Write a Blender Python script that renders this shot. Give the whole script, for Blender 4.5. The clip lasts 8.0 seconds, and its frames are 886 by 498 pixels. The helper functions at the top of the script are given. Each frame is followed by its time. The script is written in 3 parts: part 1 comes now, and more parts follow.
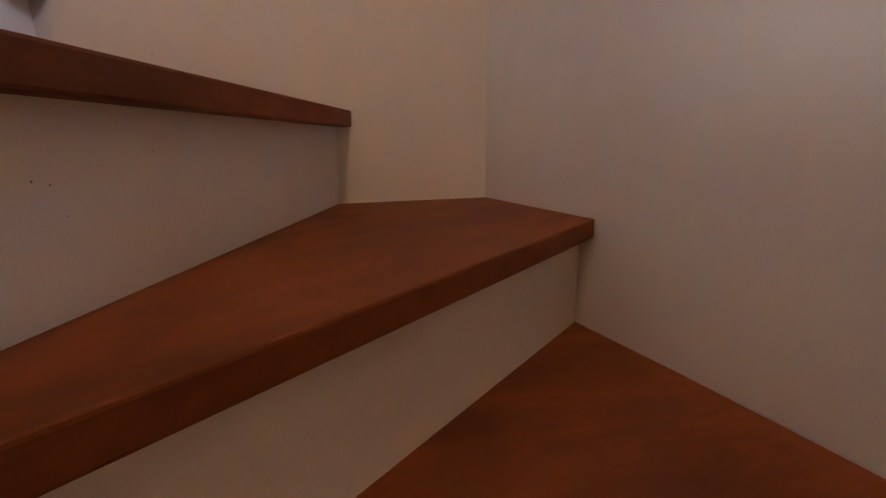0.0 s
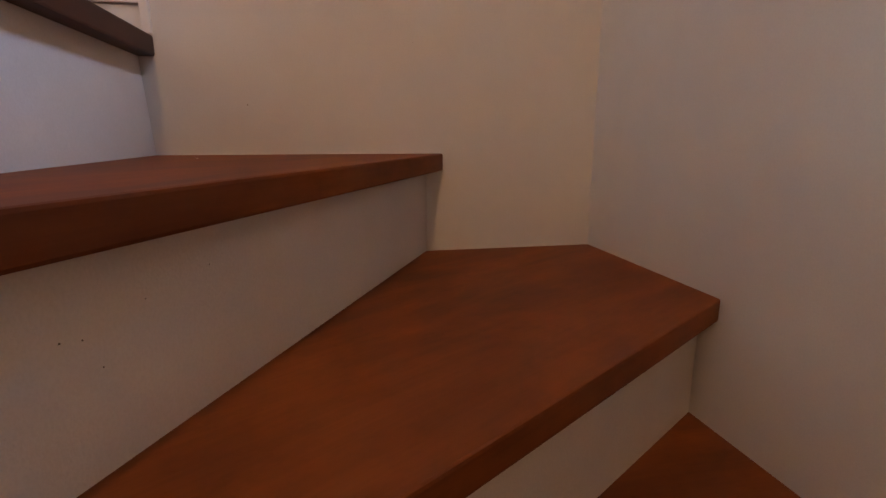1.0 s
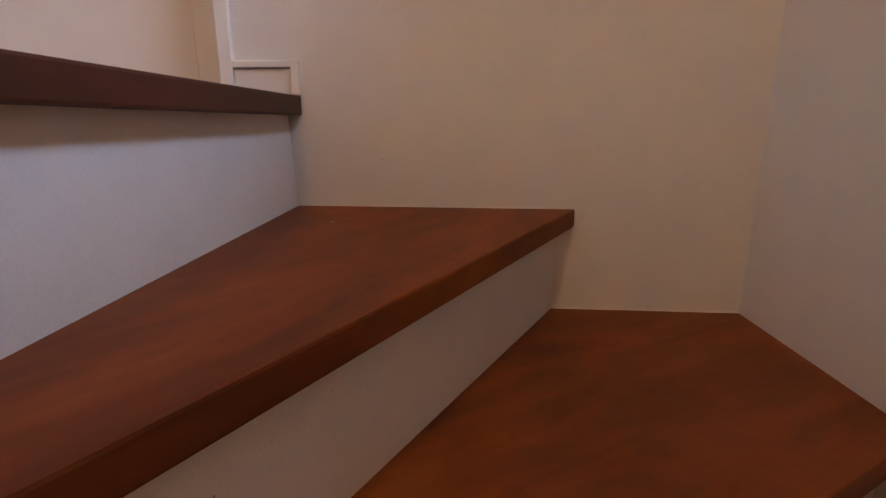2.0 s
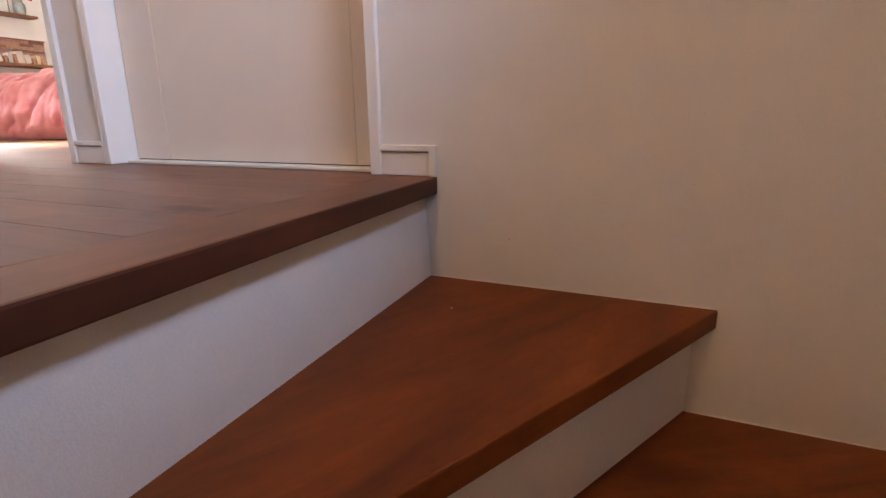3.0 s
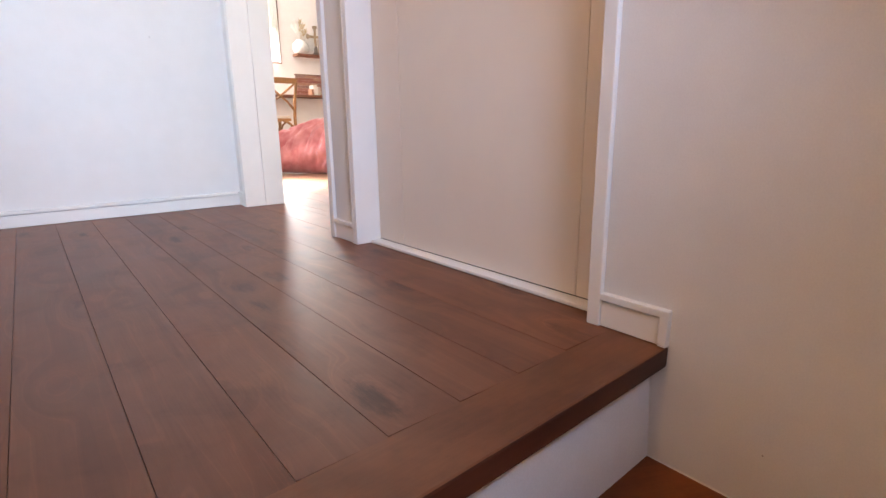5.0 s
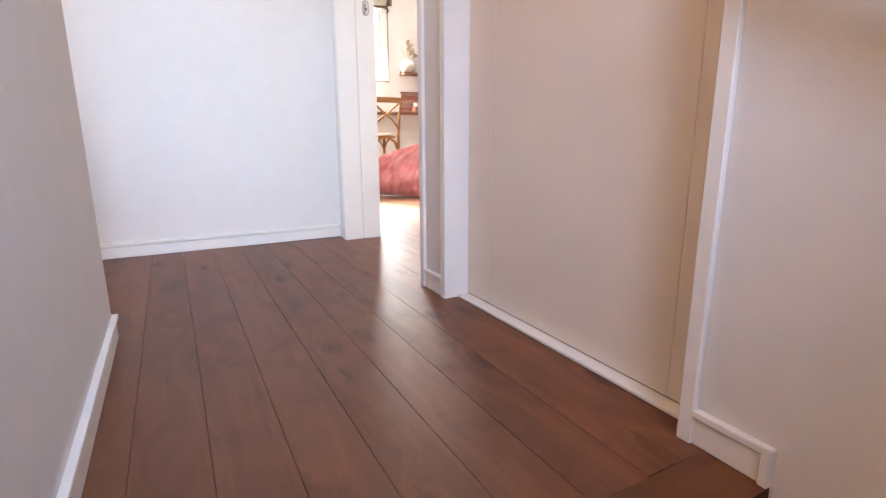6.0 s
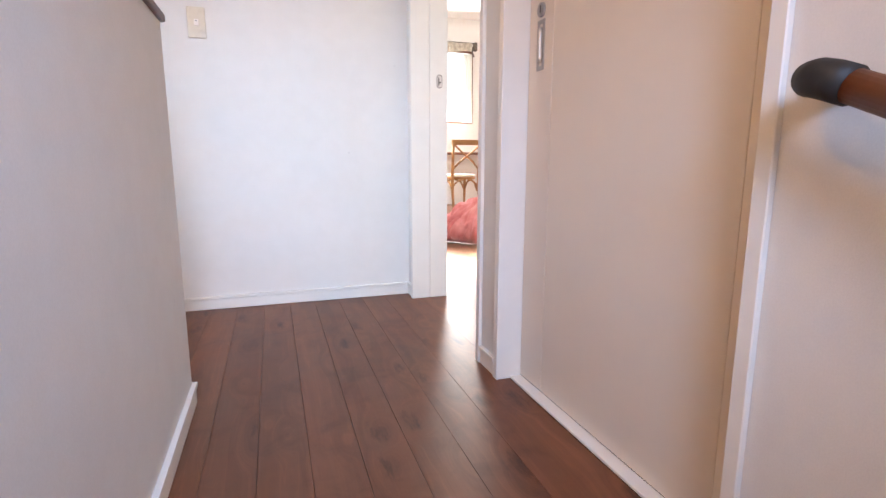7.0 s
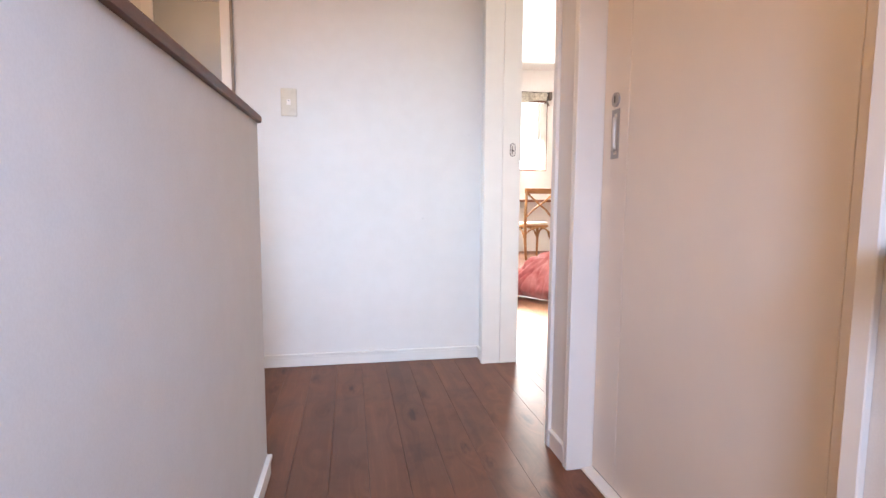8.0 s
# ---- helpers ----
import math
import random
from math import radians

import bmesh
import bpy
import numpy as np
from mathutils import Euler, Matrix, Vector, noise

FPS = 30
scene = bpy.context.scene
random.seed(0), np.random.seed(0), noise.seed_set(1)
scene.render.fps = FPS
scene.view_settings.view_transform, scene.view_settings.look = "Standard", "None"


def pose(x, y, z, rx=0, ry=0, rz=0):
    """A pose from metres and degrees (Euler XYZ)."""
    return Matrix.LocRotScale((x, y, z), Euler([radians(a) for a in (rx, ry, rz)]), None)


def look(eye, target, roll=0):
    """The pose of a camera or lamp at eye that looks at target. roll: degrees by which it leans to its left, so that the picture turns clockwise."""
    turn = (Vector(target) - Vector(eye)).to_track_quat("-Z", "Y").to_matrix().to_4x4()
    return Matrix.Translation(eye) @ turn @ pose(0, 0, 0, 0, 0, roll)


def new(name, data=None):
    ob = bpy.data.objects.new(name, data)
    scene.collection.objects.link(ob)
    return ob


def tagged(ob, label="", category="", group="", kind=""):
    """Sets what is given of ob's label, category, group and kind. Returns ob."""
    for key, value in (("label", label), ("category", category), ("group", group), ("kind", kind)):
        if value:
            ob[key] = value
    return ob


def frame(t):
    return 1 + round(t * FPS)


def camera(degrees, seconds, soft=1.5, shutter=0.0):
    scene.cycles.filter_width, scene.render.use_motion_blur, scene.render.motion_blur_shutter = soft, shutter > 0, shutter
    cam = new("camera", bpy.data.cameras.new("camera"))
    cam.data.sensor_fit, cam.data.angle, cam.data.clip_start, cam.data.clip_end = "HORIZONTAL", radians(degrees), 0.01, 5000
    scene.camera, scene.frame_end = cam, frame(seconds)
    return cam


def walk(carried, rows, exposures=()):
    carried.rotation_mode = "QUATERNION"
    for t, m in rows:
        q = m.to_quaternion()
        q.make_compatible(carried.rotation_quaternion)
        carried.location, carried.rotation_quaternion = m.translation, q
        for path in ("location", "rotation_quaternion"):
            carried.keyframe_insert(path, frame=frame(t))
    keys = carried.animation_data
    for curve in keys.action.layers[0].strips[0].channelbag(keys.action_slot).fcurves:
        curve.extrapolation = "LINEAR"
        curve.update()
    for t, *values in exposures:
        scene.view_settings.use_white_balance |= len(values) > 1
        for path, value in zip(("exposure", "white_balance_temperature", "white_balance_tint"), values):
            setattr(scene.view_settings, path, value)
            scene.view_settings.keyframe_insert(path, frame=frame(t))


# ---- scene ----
cam = camera(82.4, 8.0)
PATH = [
    (0, (-1.094, -0.27, -0.265), (0.719, -1.003, -0.68), -0.0),
    (0.5, (-1.054, -0.294, -0.219), (0.811, -0.868, -0.66), -0.2),
    (1, (-0.998, -0.32, -0.166), (0.921, -0.674, -0.605), -0.0),
    (1.5, (-0.966, -0.318, -0.116), (0.98, -0.427, -0.564), 0.1),
    (1.7, (-0.957, -0.318, -0.092), (0.989, -0.336, -0.554), 0.05),
    (2.8, (-0.898, -0.386, 0.090), (0.924, 0.252, -0.431), -0.25),
    (3, (-0.895, -0.403, 0.113), (0.876, 0.375, -0.395), -0.7),
    (3.5, (-0.881, -0.393, 0.172), (0.781, 0.599, -0.331), -0.5),
    (4, (-0.835, -0.401, 0.221), (0.684, 0.801, -0.277), -0.6),
    (4.5, (-0.771, -0.375, 0.283), (0.611, 0.986, -0.204), -0.7),
    (5.8, (-0.692, -0.323, 0.444), (0.272, 1.369, -0.011), -0.4),
    (6, (-0.687, -0.326, 0.481), (0.228, 1.395, 0.033), -0.2),
    (6.5, (-0.645, -0.358, 0.555), (0.125, 1.443, 0.148), -0.0),
    (7, (-0.617, -0.37, 0.647), (0.008, 1.498, 0.305), 0.1),
    (7.5, (-0.619, -0.371, 0.724), (-0.135, 1.55, 0.449), 0.2),
    (8, (-0.611, -0.365, 0.775), (-0.255, 1.593, 0.579), 0.3),
]
walk(cam, [(t, look(eye, target, roll)) for t, eye, target, roll in PATH])

# ---------------------------------------------------------------- world, sun, lamps
world = bpy.data.worlds.new("sky")
scene.world = world
world.use_nodes = True
wn = world.node_tree
sky = wn.nodes.new("ShaderNodeTexSky")
sky.sky_type = "NISHITA"
sky.sun_disc = False
sky.sun_elevation = radians(42)
sky.sun_rotation = radians(-48)
wn.links.new(sky.outputs["Color"], wn.nodes["Background"].inputs["Color"])
wn.nodes["Background"].inputs["Strength"].default_value = 0.12


def lamp(name, kind, m, energy, color, size=0.1, size_y=None):
    d = bpy.data.lights.new(name, kind)
    d.energy, d.color = energy, color
    if kind == "AREA":
        d.shape = "RECTANGLE"
        d.size, d.size_y = size, size_y or size
    elif kind == "SUN":
        d.angle = radians(0.5)
    else:
        d.shadow_soft_size = size
    ob = new(name, d)
    ob.matrix_world = m
    return ob


# morning sun through an unseen bedroom side opening, sky light in the stair and bedroom windows, one warm ceiling lamp
lamp("sun", "SUN", look((-2.2, 5.0, 3.6), (0.75, 2.3, 0.0)), 5.0, (1.0, 0.96, 0.90))
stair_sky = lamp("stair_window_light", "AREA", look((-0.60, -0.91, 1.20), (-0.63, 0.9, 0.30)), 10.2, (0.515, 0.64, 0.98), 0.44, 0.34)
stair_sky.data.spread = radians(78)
lamp("bedroom_window_light", "AREA", look((1.45, 6.86, 1.7), (1.3, 3.0, 0.6)), 285.0, (1.0, 0.98, 0.97), 1.5, 0.95)
# added cool lamp in an unseen passage opening; brightens the hall end wall
passage_fill = lamp("passage_fill_light", "AREA", look((-1.97, 0.45, 1.4), (-0.35, 2.0, 0.72)), 5.6, (0.52, 0.72, 1.0), 0.56, 0.7)
passage_fill.data.spread = radians(56)
lamp("ceiling_lamp_light", "POINT", look((-1.60, -0.06, 2.08), (-1.6, 0.12, 0)), 36.5, (1.0, 0.545, 0.25), 0.025)
# unseen warm lamp added low in the stairwell to brighten the risers
lamp("lower_fill_light", "POINT", look((-3.12, -0.45, -0.72), (0, 0, 0)), 2.9, (1.0, 0.49, 0.22), 0.05)
# added narrow cool lamp at the unseen side opening; whitens the bedroom floor
side_fill = lamp("bedroom_floor_fill", "AREA", look((0.145, 2.62, 1.75), (0.45, 2.66, 0.0)), 42.0, (0.66, 0.86, 1.0), 0.3, 0.5)
side_fill.data.spread = radians(34)


# ---------------------------------------------------------------- materials
def nodes_of(name, rough=0.5, spec=0.4):
    m = bpy.data.materials.new(name)
    m.use_nodes = True
    b = m.node_tree.nodes["Principled BSDF"]
    b.inputs["Roughness"].default_value = rough
    b.inputs["Specular IOR Level"].default_value = spec
    return m, m.node_tree.nodes, m.node_tree.links, b


def coords(nd, lk, scale, shift=True):
    tc = nd.new("ShaderNodeTexCoord")
    mp = nd.new("ShaderNodeMapping")
    mp.inputs["Scale"].default_value = scale
    lk.new(tc.outputs["Object"], mp.inputs["Vector"])
    if shift:
        oi = nd.new("ShaderNodeObjectInfo")
        mul = nd.new("ShaderNodeVectorMath")
        mul.operation = "SCALE"
        mul.inputs[0].default_value = (37.0, 53.0, 19.0)
        lk.new(oi.outputs["Random"], mul.inputs["Scale"])
        lk.new(mul.outputs[0], mp.inputs["Location"])
    return mp.outputs[0]


def noise_node(nd, lk, vec, scale, detail=4.0, rough=0.55, warp=0.0):
    n = nd.new("ShaderNodeTexNoise")
    n.inputs["Scale"].default_value = scale
    n.inputs["Detail"].default_value = detail
    n.inputs["Roughness"].default_value = rough
    n.inputs["Distortion"].default_value = warp
    lk.new(vec, n.inputs["Vector"])
    return n.outputs["Fac"]


def ramp(nd, lk, fac, stops):
    r = nd.new("ShaderNodeValToRGB")
    e = r.color_ramp.elements
    while len(e) < len(stops):
        e.new(0.5)
    for el, (p, c) in zip(e, stops):
        el.position = p
        el.color = (*c, 1.0) if len(c) == 3 else c
    lk.new(fac, r.inputs["Fac"])
    return r.outputs["Color"]


def mix(nd, lk, fac, a, b, mode="MIX"):
    x = nd.new("ShaderNodeMix")
    x.data_type, x.blend_type = "RGBA", mode
    for sock, v in ((x.inputs["Factor"], fac), (x.inputs["A"], a), (x.inputs["B"], b)):
        if isinstance(v, (int, float)):
            sock.default_value = v
        elif isinstance(v, tuple):
            sock.default_value = (*v, 1.0)
        else:
            lk.new(v, sock)
    return x.outputs["Result"]


def bump(nd, lk, b, fac, strength, dist):
    n = nd.new("ShaderNodeBump")
    n.inputs["Strength"].default_value = strength
    n.inputs["Distance"].default_value = dist
    lk.new(fac, n.inputs["Height"])
    lk.new(n.outputs[0], b.inputs["Normal"])


def rough_from(nd, lk, b, fac, lo, hi):
    r = nd.new("ShaderNodeMapRange")
    r.inputs["To Min"].default_value, r.inputs["To Max"].default_value = lo, hi
    lk.new(fac, r.inputs["Value"])
    lk.new(r.outputs[0], b.inputs["Roughness"])


def plain(name, color, rough=0.5, metal=0.0, vary=0.08, scale=30.0, relief=0.1, spec=0.4):
    m, nd, lk, b = nodes_of(name, rough, spec)
    v = coords(nd, lk, (1, 1, 1))
    f = noise_node(nd, lk, v, scale)
    lo = tuple(c * (1 - vary) for c in color)
    hi = tuple(min(1, c * (1 + vary)) for c in color)
    lk.new(ramp(nd, lk, f, [(0.3, lo), (0.7, hi)]), b.inputs["Base Color"])
    b.inputs["Metallic"].default_value = metal
    rough_from(nd, lk, b, f, rough * 0.85, min(1, rough * 1.15))
    if relief:
        bump(nd, lk, b, noise_node(nd, lk, v, scale * 6), relief, 0.001)
    return m


def wallpaper(name, color, grime, grain=0.22):
    """Textured off-white vinyl wallpaper: fine weave, faint scuffs and specks."""
    m, nd, lk, b = nodes_of(name, 0.75, 0.25)
    v = coords(nd, lk, (1, 1, 1), False)
    big = noise_node(nd, lk, v, 1.6, 3)
    mid = noise_node(nd, lk, v, 14.0, 4)
    base = ramp(nd, lk, big, [(0.35, tuple(c * 0.95 for c in color)), (0.65, color)])
    base = mix(nd, lk, 0.10, base, ramp(nd, lk, mid, [(0.4, grime), (0.6, (1, 1, 1))]), "MULTIPLY")
    spots = nd.new("ShaderNodeTexVoronoi")
    spots.inputs["Scale"].default_value = 5.0
    lk.new(v, spots.inputs["Vector"])
    sp = ramp(nd, lk, spots.outputs["Distance"], [(0.010, (0.35, 0.33, 0.30)), (0.022, (1, 1, 1))])
    base = mix(nd, lk, 0.35, base, sp, "MULTIPLY")
    weave = noise_node(nd, lk, coords(nd, lk, (1, 1, 0.8), False), 430.0, 3, 0.6)
    base = mix(nd, lk, 0.5 * grain, base, ramp(nd, lk, weave, [(0.32, (0.72, 0.70, 0.68)), (0.62, (1.06, 1.06, 1.06))]), "MULTIPLY")
    lk.new(base, b.inputs["Base Color"])
    bump(nd, lk, b, weave, grain, 0.0011)
    return m


def pine(name, dark, mid, light, rough, gloss_hi):
    """Stained knotty pine: long grain along local y that bends round dark oval knots."""
    m, nd, lk, b = nodes_of(name, rough, 0.38)
    v = coords(nd, lk, (1, 1, 1))
    oi = nd.new("ShaderNodeObjectInfo")
    kn = nd.new("ShaderNodeTexVoronoi")
    kn.inputs["Scale"].default_value = 1.0
    kn.inputs["Randomness"].default_value = 0.9
    lk.new(coords(nd, lk, (9.1, 3.6, 1.0)), kn.inputs["Vector"])
    kd = kn.outputs["Distance"]
    near = nd.new("ShaderNodeMapRange")
    near.interpolation_type = "SMOOTHSTEP"
    near.inputs["From Min"].default_value, near.inputs["From Max"].default_value = 0.05, 0.55
    near.inputs["To Min"].default_value, near.inputs["To Max"].default_value = 1.0, 0.0
    lk.new(kd, near.inputs["Value"])
    push = nd.new("ShaderNodeCombineXYZ")
    amt = nd.new("ShaderNodeMath")
    amt.operation = "MULTIPLY"
    amt.inputs[1].default_value = 1.5
    lk.new(near.outputs[0], amt.inputs[0])
    lk.new(amt.outputs[0], push.inputs["X"])
    add = nd.new("ShaderNodeVectorMath")
    add.operation = "ADD"
    lk.new(coords(nd, lk, (17.0, 0.85, 17.0)), add.inputs[0])
    lk.new(push.outputs[0], add.inputs[1])
    grain = noise_node(nd, lk, add.outputs[0], 1.0, 4, 0.5, 0.5)
    # growth rings as thin paler and darker lines
    ring = nd.new("ShaderNodeMath")
    ring.operation = "PINGPONG"
    ring.inputs[1].default_value = 0.5
    mul = nd.new("ShaderNodeMath")
    mul.operation = "MULTIPLY"
    mul.inputs[1].default_value = 7.0
    lk.new(grain, mul.inputs[0])
    lk.new(mul.outputs[0], ring.inputs[0])
    fine = noise_node(nd, lk, coords(nd, lk, (260.0, 7.0, 260.0)), 1.0, 3)
    col = ramp(nd, lk, grain, [(0.25, dark), (0.5, mid), (0.78, light)])
    col = mix(nd, lk, 0.32, col, ramp(nd, lk, ring.outputs[0], [(0.03, (0.84, 0.80, 0.77)), (0.16, (0.98, 0.98, 0.98)), (0.41, (1, 1, 1)), (0.48, (1.42, 1.38, 1.34))]), "MULTIPLY")
    col = mix(nd, lk, 0.14, col, ramp(nd, lk, fine, [(0.3, (0.6, 0.55, 0.5)), (0.7, (1, 1, 1))]), "MULTIPLY")
    blotch = noise_node(nd, lk, v, 5.0, 4)
    col = mix(nd, lk, 0.22, col, ramp(nd, lk, blotch, [(0.32, (0.55, 0.52, 0.52)), (0.62, (1, 1, 1))]), "MULTIPLY")
    patch = noise_node(nd, lk, coords(nd, lk, (9.0, 8.0, 9.0)), 1.0, 5, 0.62, 0.5)
    col = mix(nd, lk, 0.62, col, ramp(nd, lk, patch, [(0.32, (0.60, 0.56, 0.56)), (0.46, (0.94, 0.93, 0.93)), (0.70, (1.12, 1.11, 1.10))]), "MULTIPLY")
    warp = noise_node(nd, lk, coords(nd, lk, (60.0, 14.0, 20.0)), 1.0, 5, 0.65)
    kmask = nd.new("ShaderNodeMath")
    kmask.operation = "MULTIPLY_ADD"
    kmask.inputs[1].default_value = 0.62
    lk.new(warp, kmask.inputs[0])
    lk.new(kd, kmask.inputs[2])
    kc = ramp(nd, lk, kmask.outputs[0], [(0.31, (0.30, 0.24, 0.23)), (0.39, (0.50, 0.45, 0.44)), (0.53, (1, 1, 1))])
    sep = nd.new("ShaderNodeSeparateColor")
    lk.new(kn.outputs["Color"], sep.inputs["Color"])
    some = ramp(nd, lk, sep.outputs["Red"], [(0.18, (0, 0, 0)), (0.36, (0.95, 0.95, 0.95))])
    col = mix(nd, lk, some, col, kc, "MULTIPLY")
    tone = nd.new("ShaderNodeMapRange")
    tone.inputs["To Min"].default_value, tone.inputs["To Max"].default_value = 0.93, 1.06
    lk.new(oi.outputs["Random"], tone.inputs["Value"])
    hs = nd.new("ShaderNodeHueSaturation")
    lk.new(tone.outputs[0], hs.inputs["Value"])
    lk.new(col, hs.inputs["Color"])
    lk.new(hs.outputs[0], b.inputs["Base Color"])
    rough_from(nd, lk, b, blotch, rough, gloss_hi)
    bump(nd, lk, b, fine, 0.20, 0.0008)
    # clear floor varnish, slightly uneven
    b.inputs["Coat Weight"].default_value = 0.10
    b.inputs["Coat Roughness"].default_value = 0.27
    wavy = nd.new("ShaderNodeBump")
    wavy.inputs["Strength"].default_value, wavy.inputs["Distance"].default_value = 0.22, 0.0012
    lk.new(noise_node(nd, lk, coords(nd, lk, (38.0, 22.0, 30.0)), 1.0, 4, 0.6), wavy.inputs["Height"])
    lk.new(wavy.outputs[0], b.inputs["Coat Normal"])
    return m


def stained(name, dark, mid, light, rough, spec=0.4):
    """Red-brown stained softwood treads: broad cloudy figure, grain along local x."""
    m, nd, lk, b = nodes_of(name, rough, spec)
    gv = coords(nd, lk, (1.8, 22.0, 22.0))
    grain = noise_node(nd, lk, gv, 1.0, 6, 0.6, 0.9)
    fine = noise_node(nd, lk, coords(nd, lk, (8.0, 240.0, 240.0)), 1.0, 2)
    cloud = noise_node(nd, lk, coords(nd, lk, (2.6, 6.5, 6.5)), 1.0, 4, 0.6, 0.6)
    col = ramp(nd, lk, cloud, [(0.32, dark), (0.52, mid), (0.72, light)])
    col = mix(nd, lk, 0.32, col, ramp(nd, lk, grain, [(0.3, (0.5, 0.45, 0.42)), (0.7, (1.15, 1.12, 1.1))]), "MULTIPLY")
    col = mix(nd, lk, 0.25, col, ramp(nd, lk, fine, [(0.3, (0.6, 0.55, 0.5)), (0.7, (1, 1, 1))]), "MULTIPLY")
    speck = noise_node(nd, lk, coords(nd, lk, (26.0, 40.0, 40.0)), 1.0, 5, 0.7)
    col = mix(nd, lk, 0.32, col, ramp(nd, lk, speck, [(0.34, (0.62, 0.58, 0.55)), (0.50, (0.98, 0.97, 0.96)), (0.70, (1.15, 1.14, 1.12))]), "MULTIPLY")
    lk.new(col, b.inputs["Base Color"])
    rough_from(nd, lk, b, cloud, rough, rough + 0.14)
    bump(nd, lk, b, fine, 0.10, 0.0006)
    return m


def cloth(name, color, light, scale=9.0):
    m, nd, lk, b = nodes_of(name, 0.95, 0.1)
    v = coords(nd, lk, (1, 1, 1))
    f = noise_node(nd, lk, v, scale, 5)
    lk.new(ramp(nd, lk, f, [(0.3, color), (0.7, light)]), b.inputs["Base Color"])
    b.inputs["Sheen Weight"].default_value = 0.35
    bump(nd, lk, b, noise_node(nd, lk, v, 260.0, 3), 0.35, 0.002)
    return m


PAPER = wallpaper("wallpaper", (0.735, 0.72, 0.68), (0.8, 0.78, 0.74), 0.26)
ROOM_PAPER = wallpaper("room_wallpaper", (0.80, 0.78, 0.74), (0.85, 0.8, 0.75))
CEILING = plain("ceiling_white", (0.80, 0.79, 0.77), 0.9, vary=0.02, scale=8)
TRIM = plain("white_trim", (0.775, 0.755, 0.695), 0.38, vary=0.025, scale=9, relief=0.03)
DOOR = plain("door_white", (0.73, 0.665, 0.575), 0.42, vary=0.02, scale=6, relief=0.04)
RISER = wallpaper("riser_paper", (0.73, 0.705, 0.68), (0.75, 0.7, 0.64), 0.38)
PINE = pine("brown_pine", (0.131, 0.048, 0.022), (0.168, 0.063, 0.0285), (0.202, 0.079, 0.037), 0.40, 0.56)
TREAD = stained("red_brown_tread", (0.11, 0.028, 0.006), (0.20, 0.055, 0.012), (0.26, 0.078, 0.018), 0.52, 0.27)
NOSING = stained("nosing_wood", (0.115, 0.040, 0.016), (0.18, 0.067, 0.026), (0.24, 0.095, 0.040), 0.42)
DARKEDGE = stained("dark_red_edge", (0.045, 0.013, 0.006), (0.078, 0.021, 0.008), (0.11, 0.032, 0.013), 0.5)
CAPWOOD = stained("cap_wood", (0.10, 0.04, 0.024), (0.14, 0.06, 0.037), (0.18, 0.082, 0.05), 0.4)
RAILWOOD = stained("rail_wood", (0.11, 0.040, 0.018), (0.155, 0.057, 0.024), (0.20, 0.077, 0.034), 0.4)
BLACK = plain("black_rubber", (0.020, 0.018, 0.016), 0.58, vary=0.3, scale=60)
STEEL = plain("satin_steel", (0.66, 0.63, 0.58), 0.5, 0.7, vary=0.06)
PLATE = plain("brushed_plate", (0.40, 0.38, 0.35), 0.48, 0.5, vary=0.06)
DARKSTEEL = plain("dark_steel", (0.10, 0.09, 0.08), 0.4, 1.0, vary=0.1)
IVORY = plain("ivory_plastic", (0.62, 0.57, 0.46), 0.28, vary=0.02)
GAP = plain("dark_gap", (0.03, 0.025, 0.02), 0.9)
FROST, nd_, lk_, b_ = nodes_of("frosted_glass", 0.32, 0.5)
lk_.new(ramp(nd_, lk_, noise_node(nd_, lk_, coords(nd_, lk_, (1, 1, 1)), 3.0), [(0.3, (0.235, 0.26, 0.255)), (0.7, (0.28, 0.305, 0.30))]), b_.inputs["Base Color"])
bump(nd_, lk_, b_, noise_node(nd_, lk_, coords(nd_, lk_, (1, 1, 1)), 300.0), 0.1, 0.0006)
GLASS, nd_, lk_, b_ = nodes_of("clear_glass", 0.02, 0.5)
b_.inputs["Transmission Weight"].default_value = 1.0
b_.inputs["IOR"].default_value = 1.05
CORAL = cloth("coral_blanket", (0.60, 0.165, 0.170), (0.82, 0.375, 0.37))
LACE = cloth("lace_cloth", (0.36, 0.31, 0.24), (0.82, 0.77, 0.66), 34.0)
SHEER = cloth("white_curtain", (0.85, 0.83, 0.78), (0.90, 0.88, 0.84))
CHAIRWOOD = stained("honey_wood", (0.27, 0.13, 0.04), (0.37, 0.19, 0.065), (0.46, 0.25, 0.09), 0.45)
CREAM = cloth("cream_seat", (0.66, 0.58, 0.46), (0.78, 0.71, 0.60))
SHELFWOOD = stained("shelf_wood", (0.15, 0.062, 0.032), (0.21, 0.088, 0.044), (0.27, 0.12, 0.062), 0.55)
WHITEWARE = plain("white_ceramic", (0.78, 0.75, 0.70), 0.3, vary=0.04)
BRASS = plain("aged_brass", (0.33, 0.25, 0.16), 0.5, 0.55, vary=0.2)
EDGE = plain("grey_brown_strip", (0.30, 0.25, 0.20), 0.6, vary=0.1)
VASEWARE = plain("glazed_vase", (0.48, 0.45, 0.40), 0.55, vary=0.22, scale=22, relief=0.4)
SCUFF = plain("paper_scuff", (0.44, 0.40, 0.34), 0.8)
NICK = plain("torn_paper", (0.13, 0.11, 0.09), 0.9)
FITTING = plain("dark_fitting", (0.11, 0.09, 0.075), 0.6, vary=0.25)
STRAW = plain("dried_grass", (0.46, 0.36, 0.22), 0.9, vary=0.2)
GREYMET = plain("grey_green_metal", (0.26, 0.29, 0.28), 0.5, 0.3, vary=0.2)
